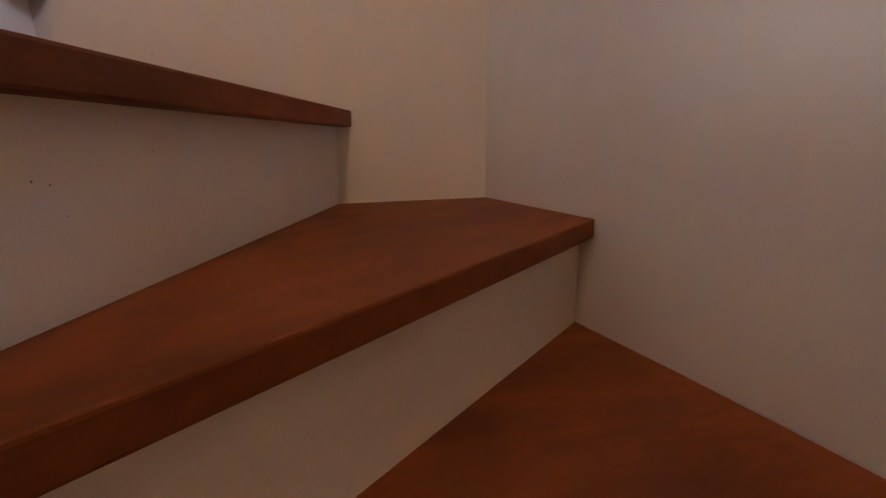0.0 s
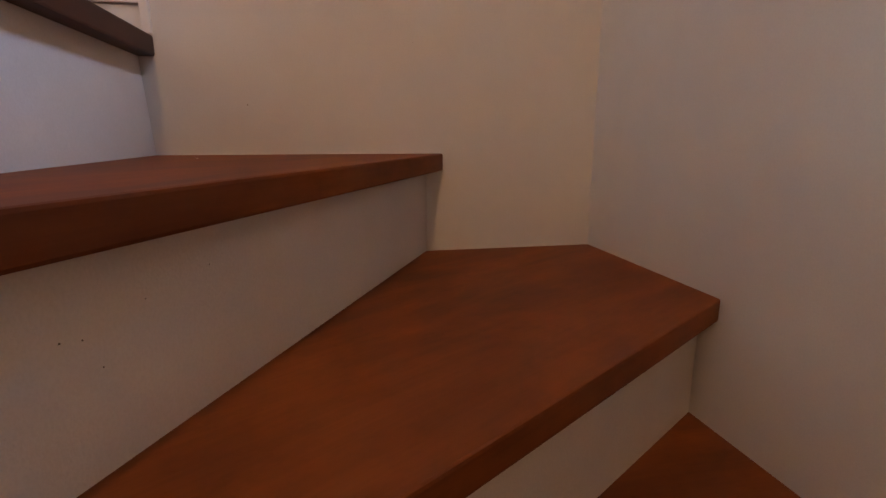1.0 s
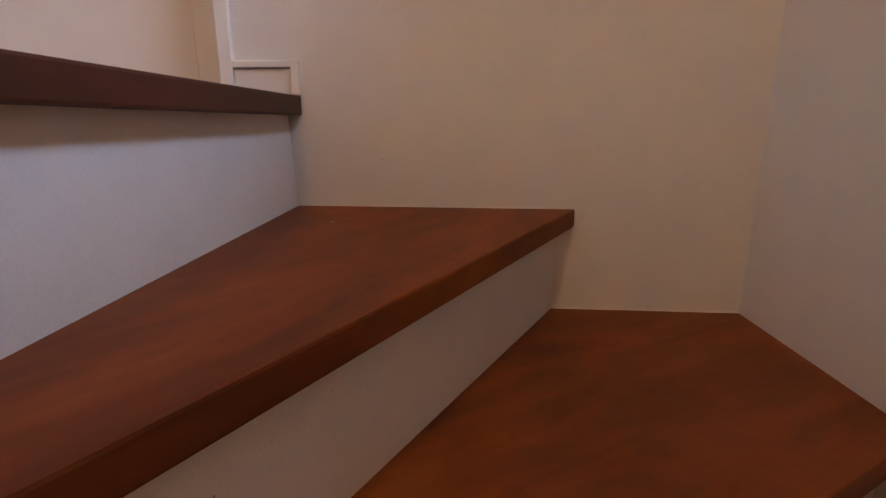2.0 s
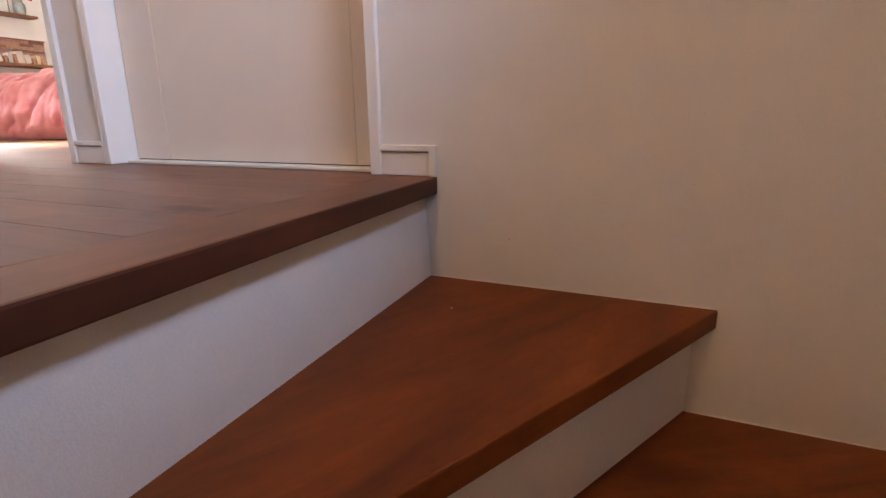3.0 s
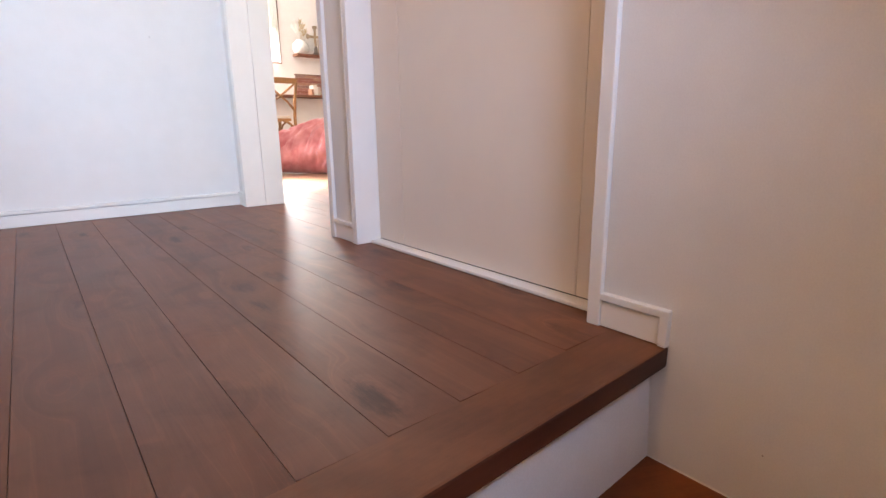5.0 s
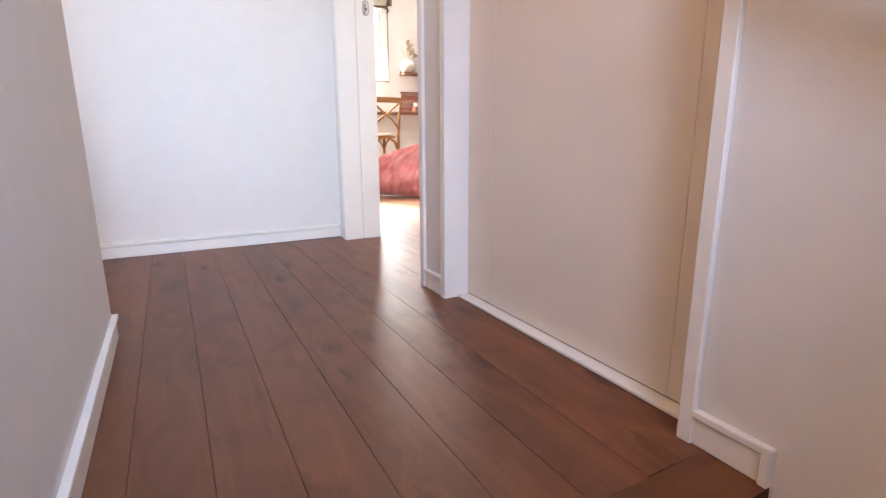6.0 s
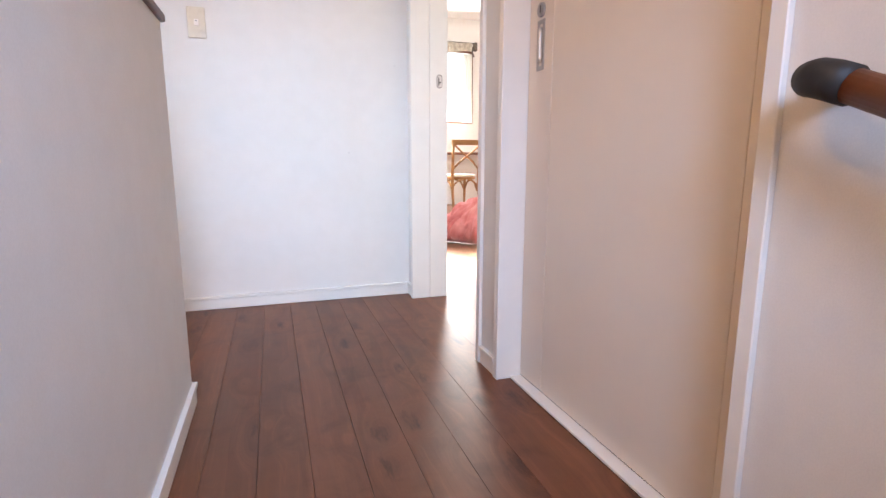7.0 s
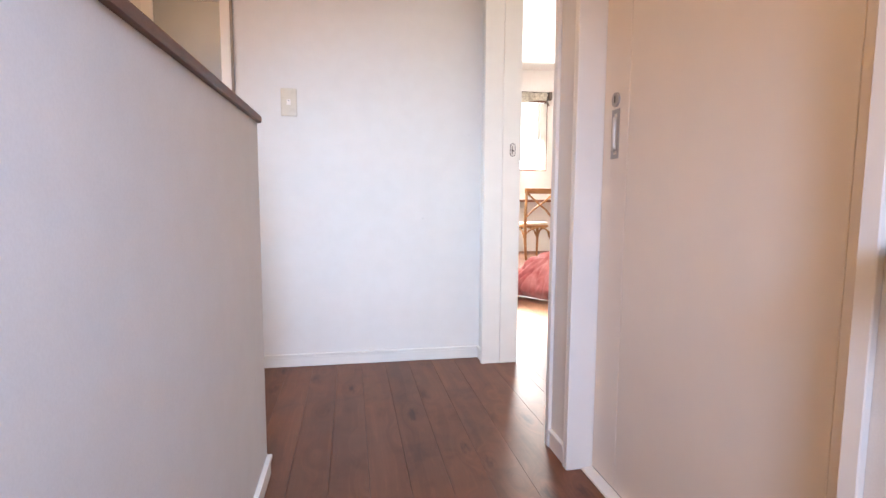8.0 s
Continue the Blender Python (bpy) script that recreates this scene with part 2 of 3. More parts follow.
REDPLASTIC = plain("red_plastic", (0.35, 0.04, 0.04), 0.4)


# ---------------------------------------------------------------- mesh helpers
def thing(name, m, label, category, group="", kind=""):
    ob = new(name)
    ob.matrix_world = m
    ob.empty_display_size = 0.1
    return tagged(ob, label, category, group, kind)


def mesh_of(name, bm, material, smooth=False):
    me = bpy.data.meshes.new(name)
    bm.normal_update()
    bm.to_mesh(me)
    bm.free()
    for mat in material if isinstance(material, (list, tuple)) else [material]:
        me.materials.append(mat)
    if smooth:
        me.shade_smooth()
    return me


def part(name, bm, material, parent, label="", m=None, smooth=False):
    ob = new(name, mesh_of(name, bm, material, smooth))
    ob.parent = parent
    if m is not None:
        ob.matrix_basis = m
    return tagged(ob, label)


def solid(name, bm, material, label, category, kind="structure", m=None, smooth=False, group=""):
    ob = new(name, mesh_of(name, bm, material, smooth))
    if m is not None:
        ob.matrix_world = m
    return tagged(ob, label, category, group, kind)


def add_box(bm, lo, hi, bevel=0.0, segs=1):
    lo, hi = [min(a, b) for a, b in zip(lo, hi)], [max(a, b) for a, b in zip(lo, hi)]
    g = bmesh.ops.create_cube(bm, size=1.0)
    c = [(a + b) / 2 for a, b in zip(lo, hi)]
    s = [b - a for a, b in zip(lo, hi)]
    for v in g["verts"]:
        v.co = Vector([c[i] + v.co[i] * s[i] for i in range(3)])
    if bevel:
        es = list({e for v in g["verts"] for e in v.link_edges})
        bmesh.ops.bevel(bm, geom=es, offset=bevel, segments=segs, profile=0.6, affect="EDGES")
    return bm


def box(lo, hi, bevel=0.0, segs=1):
    return add_box(bmesh.new(), lo, hi, bevel, segs)


def boxes(list_of, bevel=0.0):
    bm = bmesh.new()
    for lo, hi in list_of:
        add_box(bm, lo, hi, bevel)
    return bm


def add_prism(bm, pts, z0, z1, bevel=0.0):
    bot = [bm.verts.new((x, y, z0)) for x, y in pts]
    top = [bm.verts.new((x, y, z1)) for x, y in pts]
    n = len(pts)
    fs = [bm.faces.new(top), bm.faces.new(bot[::-1])]
    for i in range(n):
        j = (i + 1) % n
        fs.append(bm.faces.new((bot[i], bot[j], top[j], top[i])))
    bmesh.ops.recalc_face_normals(bm, faces=fs)
    if bevel:
        bmesh.ops.bevel(bm, geom=[e for e in bm.edges], offset=bevel, segments=2, profile=0.6, affect="EDGES")
    return bm


def add_tube(bm, pts, radii, sides=10, caps=True):
    """A round bar through pts; radii one number or one for each point."""
    pts = [Vector(p) for p in pts]
    if isinstance(radii, (int, float)):
        radii = [radii] * len(pts)
    rings = []
    for i, p in enumerate(pts):
        d = (pts[min(i + 1, len(pts) - 1)] - pts[max(i - 1, 0)]).normalized()
        side = d.cross(Vector((0, 0, 1)) if abs(d.z) < 0.9 else Vector((1, 0, 0))).normalized()
        up = side.cross(d)
        rings.append([bm.verts.new(p + (side * math.cos(a) + up * math.sin(a)) * radii[i]) for a in [2 * math.pi * k / sides for k in range(sides)]])
    for a, b in zip(rings, rings[1:]):
        for k in range(sides):
            bm.faces.new((a[k], a[(k + 1) % sides], b[(k + 1) % sides], b[k]))
    if caps:
        bm.faces.new(rings[0][::-1])
        bm.faces.new(rings[-1])
    bmesh.ops.recalc_face_normals(bm, faces=bm.faces[:])
    return bm


def lathe(profile, sides=20):
    bm = bmesh.new()
    rings = [[bm.verts.new((r * math.cos(2 * math.pi * k / sides), r * math.sin(2 * math.pi * k / sides), z)) for k in range(sides)] for r, z in profile]
    for a, b in zip(rings, rings[1:]):
        for k in range(sides):
            bm.faces.new((a[k], a[(k + 1) % sides], b[(k + 1) % sides], b[k]))
    bm.faces.new(rings[0][::-1])
    bm.faces.new(rings[-1])
    bmesh.ops.recalc_face_normals(bm, faces=bm.faces[:])
    return bm


# ---------------------------------------------------------------- plan (metres; z = 0 is the upper floor)
R = 0.2                      # rise of a step
Z1, Z2, Z3 = -0.201, -0.396, -0.595
Y_S, Y_N = -0.85, 2.0       # stairwell wall and hall end wall
X_H = -0.85                  # hall face of the half wall
H_Y0, H_Y1 = -0.05, 1.05     # ends of the half wall
H_TOP = 0.960
D1, D2 = (0.143, 0.934), (1.10, 1.895)   # the two door openings along the hall
W = 0.149                    # thickness of the hall's long wall
CEIL, LOW = 2.4, -2.8
ROOM_N, ROOM_E, ROOM_S, ROOM_C = 6.9, 4.3, 1.0, 2.67
WIN = (0.75, 2.27, 1.20, 2.24)           # bedroom window
SWIN = (-0.88, -0.32, 0.98, 1.42)        # stair window
END = -3.3

# long wall with two door openings
wall_east = solid("wall_east", boxes([
    ((0, Y_S - 0.12, LOW), (W, 0.125, CEIL)),
    ((0, 0.125, 2.02), (W, Y_N + 0.12, CEIL)),
    ((0, 0.954, 0), (W, 1.08, 2.02)),
    ((0, 1.915, 0), (W, Y_N + 0.12, 2.02)),
]), PAPER, "off-white textured wallpaper wall beside the stairs", "wall")
# faint dark scuffs in its paper
for y, z, r in ((-0.145, -0.1125, 0.0018), (-0.451, 0.112, 0.0012), (-0.447, 0.003, 0.0010)):
    part("scuff", add_tube(bmesh.new(), [(0.001, y, z), (-0.0003, y, z)], [r, r * 0.7], 7), SCUFF, wall_east)
# the stair corner is a little out of square: this wall turns away by two degrees
SOUTH = pose(0, -0.822, 0, 0, 0, 2.3)
solid("wall_south", boxes([
    ((END, -0.12, LOW), (0, 0, SWIN[2])),
    ((END, -0.12, SWIN[3]), (0, 0, CEIL)),
    ((END, -0.12, SWIN[2]), (SWIN[0], 0, SWIN[3])),
    ((SWIN[1], -0.12, SWIN[2]), (0, 0, SWIN[3])),
]), PAPER, "off-white textured wallpaper wall at the stair corner", "wall", m=SOUTH)
solid("wall_north", box((END, Y_N, LOW), (0, Y_N + 0.12, CEIL)), PAPER, "pale wallpaper wall at the end of the hall", "wall")
solid("wall_west", box((END - 0.12, Y_S - 0.25, LOW), (END, Y_N + 0.12, CEIL)), PAPER, "plain off-white wall beyond the stair foot", "wall")
# unseen partition added so that the passage lamp has an opening
solid("passage_partition", boxes([((-2.12, 0.07, 0), (-2.0, 2.0, 1.0)), ((-2.12, 0.07, 1.8), (-2.0, 2.0, CEIL)), ((-2.12, 0.07, 1.0), (-2.0, 0.15, 1.8)), ((-2.12, 0.75, 1.0), (-2.0, 2.0, 1.8))]), PAPER, "plain off-white partition, unseen, added to hold the passage lamp opening", "wall")


def settle(co):
    """The half wall has sunk a little at the stair side."""
    return 0.003 + 0.008 * max(0.0, co.y) if co.z > 0.9 else 0.0


bm = boxes([
    ((X_H - 0.12, H_Y0, LOW), (X_H, H_Y1, H_TOP)),
    ((END, H_Y0, LOW), (X_H - 0.12, H_Y0 + 0.12, H_TOP)),
])
for v in bm.verts:
    v.co.z += settle(v.co)
solid("half_wall", bm, PAPER, "off-white wallpapered half wall guarding the stairs", "wall")
solid("ceiling", box((END, Y_S - 0.12, CEIL), (W, Y_N + 0.12, CEIL + 0.1)), CEILING, "plain white ceiling over hall and stairs", "ceiling")
solid("floor_lower", box((END, Y_S - 0.12, LOW - 0.1), (W, H_Y0, LOW)), PINE, "plain brown floor at the stair foot", "floor")

# glowing sheet added beyond the bedroom window, in place of strong daylight
OUTDOOR_GLOW = bpy.data.materials.new("outdoor_glow")
OUTDOOR_GLOW.use_nodes = True
OUTDOOR_GLOW.node_tree.nodes["Principled BSDF"].inputs["Emission Color"].default_value = (1.0, 0.98, 0.95, 1.0)
OUTDOOR_GLOW.node_tree.nodes["Principled BSDF"].inputs["Emission Strength"].default_value = 3.0
solid("backdrop", box((-3.0, 9.0, -1.0), (8.0, 9.05, 6.0)), OUTDOOR_GLOW, "plain glowing backdrop for bright daylight outside the bedroom window", "backdrop")

# bedroom shell
solid("wall_room_north", boxes([
    ((W, ROOM_N, 0), (ROOM_E, ROOM_N + 0.15, WIN[2])),
    ((W, ROOM_N, WIN[3]), (ROOM_E, ROOM_N + 0.15, ROOM_C)),
    ((W, ROOM_N, WIN[2]), (WIN[0], ROOM_N + 0.15, WIN[3])),
    ((WIN[1], ROOM_N, WIN[2]), (ROOM_E, ROOM_N + 0.15, WIN[3])),
]), ROOM_PAPER, "cream bedroom wall with a bright window", "wall")
solid("wall_room_east", box((ROOM_E, ROOM_S, 0), (ROOM_E + 0.12, ROOM_N + 0.15, ROOM_C)), ROOM_PAPER, "cream bedroom side wall", "wall")
solid("wall_room_south", box((W, ROOM_S - 0.1, 0), (ROOM_E + 0.12, ROOM_S, ROOM_C)), ROOM_PAPER, "cream bedroom back wall", "wall")
# the side opening is unseen, added to let sun and fill onto the floor
solid("wall_room_west", boxes([((0.03, Y_N + 0.12, 0), (W, 2.25, ROOM_C)), ((0.03, 3.0, 0), (W, ROOM_N + 0.15, ROOM_C)), ((0.03, 2.25, 0), (W, 3.0, 0.25)), ((0.03, 2.25, 2.2), (W, 3.0, ROOM_C)), ((0.03, ROOM_S - 0.1, CEIL + 0.1), (W, Y_N + 0.12, ROOM_C))]), ROOM_PAPER, "cream bedroom wall beside the doorway, with an unseen added opening", "wall")
solid("ceiling_room", box((0.03, ROOM_S - 0.1, ROOM_C), (ROOM_E + 0.12, ROOM_N + 0.15, ROOM_C + 0.1)), CEILING, "white bedroom ceiling", "ceiling")


# ---------------------------------------------------------------- stairs
P = Vector((-0.838, -0.04))
stairs = thing("staircase", pose(0, 0, 0), "winding stair of red-brown wooden treads and papered risers", "staircase")
THICK = 0.034


def tread(a, b, outline, z, material, label=""):
    """A tread whose nosing runs from a to b; grain along the nosing."""
    d = (Vector(b) - Vector(a)).normalized()
    ang = math.atan2(d.y, d.x)
    m = Matrix.Translation((a[0], a[1], z)) @ Matrix.Rotation(ang, 4, "Z")
    inv = m.inverted()
    loc = [(inv @ Vector((x, y, z))).xy for x, y in outline]
    bm = add_prism(bmesh.new(), [(p.x, p.y) for p in loc], -THICK, 0.0)
    front = [e for e in bm.edges if all(abs(v.co.y) < 1e-4 for v in e.verts) and abs(e.verts[0].co.x - e.verts[1].co.x) > 0.01]
    bmesh.ops.bevel(bm, geom=front, offset=0.0035, segments=2, profile=0.6, affect="EDGES")
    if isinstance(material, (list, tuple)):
        # all faces but the top take the second, darker red material
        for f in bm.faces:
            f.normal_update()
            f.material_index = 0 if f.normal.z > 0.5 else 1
    return part("tread", bm, material, stairs, label, m)


def riser(a, b, z0, z1, back, lean=0.0):
    """An upright board set back behind the nosing line a to b; its foot may stand a little forward."""
    a, b = Vector(a), Vector(b)
    d = (b - a).normalized()
    n = Vector((-d.y, d.x)) * back
    th = Vector((-d.y, d.x)) * (0.012 if back > 0 else -0.012)
    q = [a + n, b + n, b + n + th, a + n + th]
    bm = add_prism(bmesh.new(), [(p.x, p.y) for p in q], z0, z1)
    for v in bm.verts:
        if v.co.z < (z0 + z1) / 2:
            v.co.xy -= n.normalized() * lean
    return part("riser", bm, RISER, stairs)


SET = 0.027
S1a, S1b = (-0.002, -0.503), (-0.886, -0.066)
S2a, S2b = (-0.385, -0.8436), (-0.895, -0.072)
# landing edge, then the three winders, then the straight flight below
edge_front = [(-0.002, 0.0), (-0.848, -0.028)]
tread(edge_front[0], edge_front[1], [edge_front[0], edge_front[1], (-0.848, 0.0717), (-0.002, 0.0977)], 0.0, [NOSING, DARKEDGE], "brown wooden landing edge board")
riser((0.0, -0.002), (-0.85, -0.031), Z1, -THICK, -0.029, 0.010)
tread(S1a, S1b, [S1a, S1b, (-0.886, 0.02), (-0.002, 0.05)], Z1, TREAD)
riser((0.0, -0.504), S1b, Z2, Z1 - THICK, -SET - 0.003)
tread(S2a, S2b, [S2a, S2b, (-0.86, 0.0), (-0.80, -0.02), (-0.002, -0.44), (-0.002, -0.835)], Z2, TREAD)
riser((-0.380, -0.853), S2b, Z3, Z2 - THICK, -SET - 0.005)
x3 = -0.90
tread((x3, Y_S + 0.002), (x3, H_Y0 - 0.002), [(x3, Y_S + 0.002), (x3, H_Y0 - 0.002), (-0.79, H_Y0 - 0.002), (-0.30, -0.842)], Z3, TREAD)
riser((x3, Y_S), (x3, H_Y0), -4 * R, Z3 - THICK, -SET)
for k in range(4, 14):
    x0 = x3 - 0.225 * (k - 3)
    tread((x0, Y_S + 0.002), (x0, H_Y0 - 0.002), [(x0, Y_S + 0.002), (x0, H_Y0 - 0.002), (x0 + 0.26, H_Y0 - 0.002), (x0 + 0.26, Y_S + 0.002)], -k * R, TREAD)
    riser((x0, Y_S), (x0, H_Y0), -(k + 1) * R, -k * R - THICK, -SET)


# small dark nicks in the paper of one riser
for x, y, z, r in ((-0.6684, -0.1401, -0.2917, 0.0016), (-0.6553, -0.1466, -0.2952, 0.0014), (-0.6093, -0.1693, -0.2832, 0.0010), (-0.5487, -0.1993, -0.2738, 0.0010), (-0.6451, -0.1516, -0.3191, 0.0012)):
    part("nick", add_tube(bmesh.new(), [(0, 0.0008, 0), (0, -0.0004, 0)], [r * 0.65, r * 0.45], 7), NICK, stairs, "dark nick in the paper", pose(x, y, z, 0, 0, -26.3))

# a white paint fleck on the upper tread
part("paint_fleck", add_prism(bmesh.new(), [(-0.0012, -0.0016), (0.0014, -0.0010), (0.0010, 0.0016), (-0.0006, 0.0012)], 0, 0.0006), TRIM, stairs, "tiny white paint fleck", pose(-0.156, -0.0927, Z1 + 0.0001))

# thin white sealant where the treads meet the papered walls
for pts in ([(-0.001, 0.02, Z1), (-0.001, -0.498, Z1)], [(-0.001, -0.475, Z2), (-0.001, -0.822, Z2)], [(-0.001, -0.8235, Z2), (-0.385, -0.839, Z2)], [(-0.365, -0.838, Z3), (-0.895, -0.859, Z3)]):
    part("sealant", add_tube(bmesh.new(), pts, 0.0015, 6), PAPER, stairs, "thin white sealant line")

# ---------------------------------------------------------------- trim: baseboards, casings
def baseboard(name, a, b, out, label="white wooden baseboard with a raised top lip", ends=()):
    """From a to b along a wall whose free side is out."""
    a, b, out = Vector((*a, 0)), Vector((*b, 0)), Vector((*out, 0))
    d = (b - a).normalized()
    bm = bmesh.new()

    def slab(p, q, t, z0, z1):
        pts = [p, q, q + out * t, p + out * t]
        add_prism(bm, [(v.x, v.y) for v in pts], z0, z1)

    slab(a, b, 0.008, 0.001, 0.046)
    slab(a, b, 0.013, 0.048, 0.060)
    if "a" in ends:
        slab(a - d * 0.001, a + d * 0.013, 0.0135, 0.001, 0.0595)
    if "b" in ends:
        slab(b - d * 0.013, b + d * 0.001, 0.0135, 0.001, 0.0595)
    bmesh.ops.bevel(bm, geom=[e for e in bm.edges], offset=0.0012, segments=1, affect="EDGES")
    return solid(name, bm, TRIM, label, "baseboard")


baseboard("baseboard_stair", (0, 0.0), (0, 0.118), (-1, 0), "short white baseboard ending at the stair edge", ends=("a",))
baseboard("baseboard_pier", (0, 0.962), (0, 1.072), (-1, 0))
baseboard("baseboard_corner", (0, 1.925), (0, 1.99), (-1, 0))
baseboard("baseboard_end", (-3.2, Y_N), (0, Y_N), (0, -1))
baseboard("baseboard_half_wall", (X_H, 0.08), (X_H, H_Y1 + 0.008), (1, 0))
baseboard("baseboard_half_wall_end", (X_H - 0.12, H_Y1), (X_H, H_Y1), (0, 1))

# wooden cap on the half wall
bm = bmesh.new()
add_box(bm, (X_H - 0.134, H_Y0 - 0.012, H_TOP), (X_H + 0.011, H_Y1 + 0.010, H_TOP + 0.019), 0.005, 2)
add_box(bm, (END, H_Y0 - 0.012, H_TOP), (X_H - 0.136, H_Y0 + 0.132, H_TOP + 0.019), 0.005, 2)
for v in bm.verts:
    v.co.z += settle(v.co)
cap = solid("wall_cap", bm, CAPWOOD, "dark brown wooden cap on the half wall", "wall cap")

# ---------------------------------------------------------------- doors
CAS = 0.012


def door_frame(parent, y0, y1, groove=False):
    """White lining and casing round an opening y0 to y1 in the long wall."""
    part("jamb", box((-CAS, y0 - 0.025, 0), (-0.0005, y0, 2.02), 0.0015), TRIM, parent)
    part("jamb", box((0.0, y0 - 0.018, 0), (W + CAS, y0 - 0.0004, 2.02), 0.0015), TRIM, parent)
    if groove:
        part("jamb", box((-CAS, y1, 0), (0.074, y1 + 0.02, 2.02), 0.0015), TRIM, parent)
        part("jamb", box((0.0752, y1 - 0.0005, 0), (W + CAS, y1 + 0.02, 2.02), 0.0015), TRIM, parent)
    else:
        part("jamb", box((-CAS, y1, 0), (W + CAS, y1 + 0.02, 2.02), 0.0015), TRIM, parent)
    part("casing", box((-CAS, y1 + 0.0205, 0), (-0.0005, y1 + 0.027, 2.047), 0.001), TRIM, parent)
    part("head", box((-CAS, y0, 2.0), (W + CAS, y1, 2.02), 0.0015), TRIM, parent)
    part("casing", box((-CAS, y0 - 0.02, 2.0205), (-0.0005, y1 + 0.02, 2.047), 0.001), TRIM, parent)


door = thing("door_1", pose(0, 0, 0), "closed beige-white sliding door with a satin steel pull", "door", kind="structure")
door_frame(door, *D1)
part("sill", box((0.033, D1[0] + 0.001, 0.0), (0.110, D1[1] - 0.001, 0.008), 0.0015), TRIM, door, "raised white sill track")
# dark strip in the slot under the leaf, its shade put into the colour
part("track_gap", box((0.0675, D1[0] + 0.002, 0.0082), (0.097, D1[1] - 0.002, 0.0105)), GAP, door)
leaf = part("leaf", boxes([
    ((0.066, 0.1445, 0.0105), (0.098, 0.2228, 1.995)),
    ((0.066, 0.2242, 0.0105), (0.098, 0.8065, 1.995)),
    ((0.066, 0.8085, 0.0105), (0.098, 0.931, 1.995)),
    ((0.068, 0.1455, 0.0115), (0.096, 0.930, 1.994)),
], 0.0008), DOOR, door, "beige-white flush door leaf with two upright grooves")

# recessed pull and privacy lock
pull = part("pull_plate", boxes([((0.0645, 0.8495, 0.882), (0.0665, 0.8605, 1.008)), ((0.0645, 0.8765, 0.882), (0.0665, 0.8875, 1.008)), ((0.0645, 0.8605, 0.882), (0.0665, 0.8765, 0.893)), ((0.0645, 0.8605, 0.997), (0.0665, 0.8765, 1.008))], 0.0003), PLATE, leaf, "satin steel pull plate")
part("pull_cup", box((0.0662, 0.8603, 0.8925), (0.0664, 0.8767, 0.9975)), DARKSTEEL, leaf, "dark recessed cup")
bm = add_tube(bmesh.new(), [(0.0640, 0.8685, 0.903), (0.0625, 0.8685, 0.915), (0.0620, 0.8685, 0.945), (0.0625, 0.8685, 0.975), (0.0640, 0.8685, 0.987)], 0.0058, 14)
part("pull_bar", bm, STEEL, leaf, "bright steel bar", smooth=True)
bm = add_tube(bmesh.new(), [(0.061, 0.8685, 1.032), (0.067, 0.8685, 1.032)], [0.0175, 0.0185], 24)
lock = part("lock_rose", bm, PLATE, leaf, "round steel privacy lock")
bm = box((0.0595, 0.8665, 1.024), (0.0612, 0.8705, 1.042), 0.0006)
part("lock_slot", bm, DARKSTEEL, leaf)

doorway = thing("door_2", pose(0, 0, 0), "open doorway with white lining into the bedroom", "doorway", kind="structure")
door_frame(doorway, *D2, groove=True)
def pill(cx, cz, w, h, y0, y1, n=8):
    """A round-ended upright plate in the plane of a door reveal."""
    r = w / 2
    arc = [(math.cos(math.pi * k / n) * r, math.sin(math.pi * k / n) * r) for k in range(n + 1)]
    pts = [(cx + x, cz + h / 2 - r + z) for x, z in arc] + [(cx - x, cz - h / 2 + r - z) for x, z in arc]
    bm = add_prism(bmesh.new(), pts, 0, abs(y1 - y0))
    for v in bm.verts:
        v.co = Vector((v.co.x, y0 - v.co.z, v.co.y))
    bmesh.ops.recalc_face_normals(bm, faces=bm.faces[:])
    return bm


strike = part("strike_plate", pill(0.122, 1.001, 0.026, 0.060, D2[1] - 0.0006, D2[1] - 0.0026), DARKSTEEL, doorway, "small steel strike plate")
part("strike_face", pill(0.122, 1.001, 0.021, 0.054, D2[1] - 0.0027, D2[1] - 0.0034), STEEL, strike)
# dark blocks on the plate give the shade of its holes as colour
part("strike_hole", boxes([((0.1165, D2[1] - 0.0042, 0.980), (0.1205, D2[1] - 0.0034, 1.018)), ((0.1205, D2[1] - 0.0042, 0.994), (0.1275, D2[1] - 0.0034, 1.000))]), GAP, strike)

# ---------------------------------------------------------------- small hall fixtures
sw = thing("light_switch", pose(-0.874, Y_N, 1.195), "ivory plastic wall switch with one small rocker", "switch")
plate = part("plate", box((-0.034, -0.007, -0.0600), (0.034, 0.0, 0.0600), 0.004, 3), IVORY, sw, smooth=True)
part("rocker", box((-0.0085, -0.0105, -0.012), (0.0085, -0.0065, 0.012), 0.0015, 2), WHITEWARE, plate, "small white rocker")
part("indicator", box((-0.004, -0.0112, 0.004), (0.004, -0.0104, 0.007)), GREYMET, plate)

iw = thing("window_1", pose(-1.10, Y_N, 1.0), "small white-framed frosted window in the end wall", "window", kind="structure")
part("frame", box((-0.35, -0.014, -0.05), (-0.306, 0.0, 0.65), 0.002), TRIM, iw)
part("frame", box((-0.046, -0.014, -0.05), (-0.0065, 0.0, 0.65), 0.002), TRIM, iw)
part("frame", box((-0.3055, -0.014, 0.60), (-0.0465, 0.0, 0.65), 0.002), TRIM, iw)
part("frame", box((-0.3055, -0.014, -0.05), (-0.0465, 0.0, 0.0), 0.002), TRIM, iw)
part("pane", box((-0.305, -0.007, 0.001), (-0.047, -0.001, 0.599)), FROST, iw, "grey frosted glass")
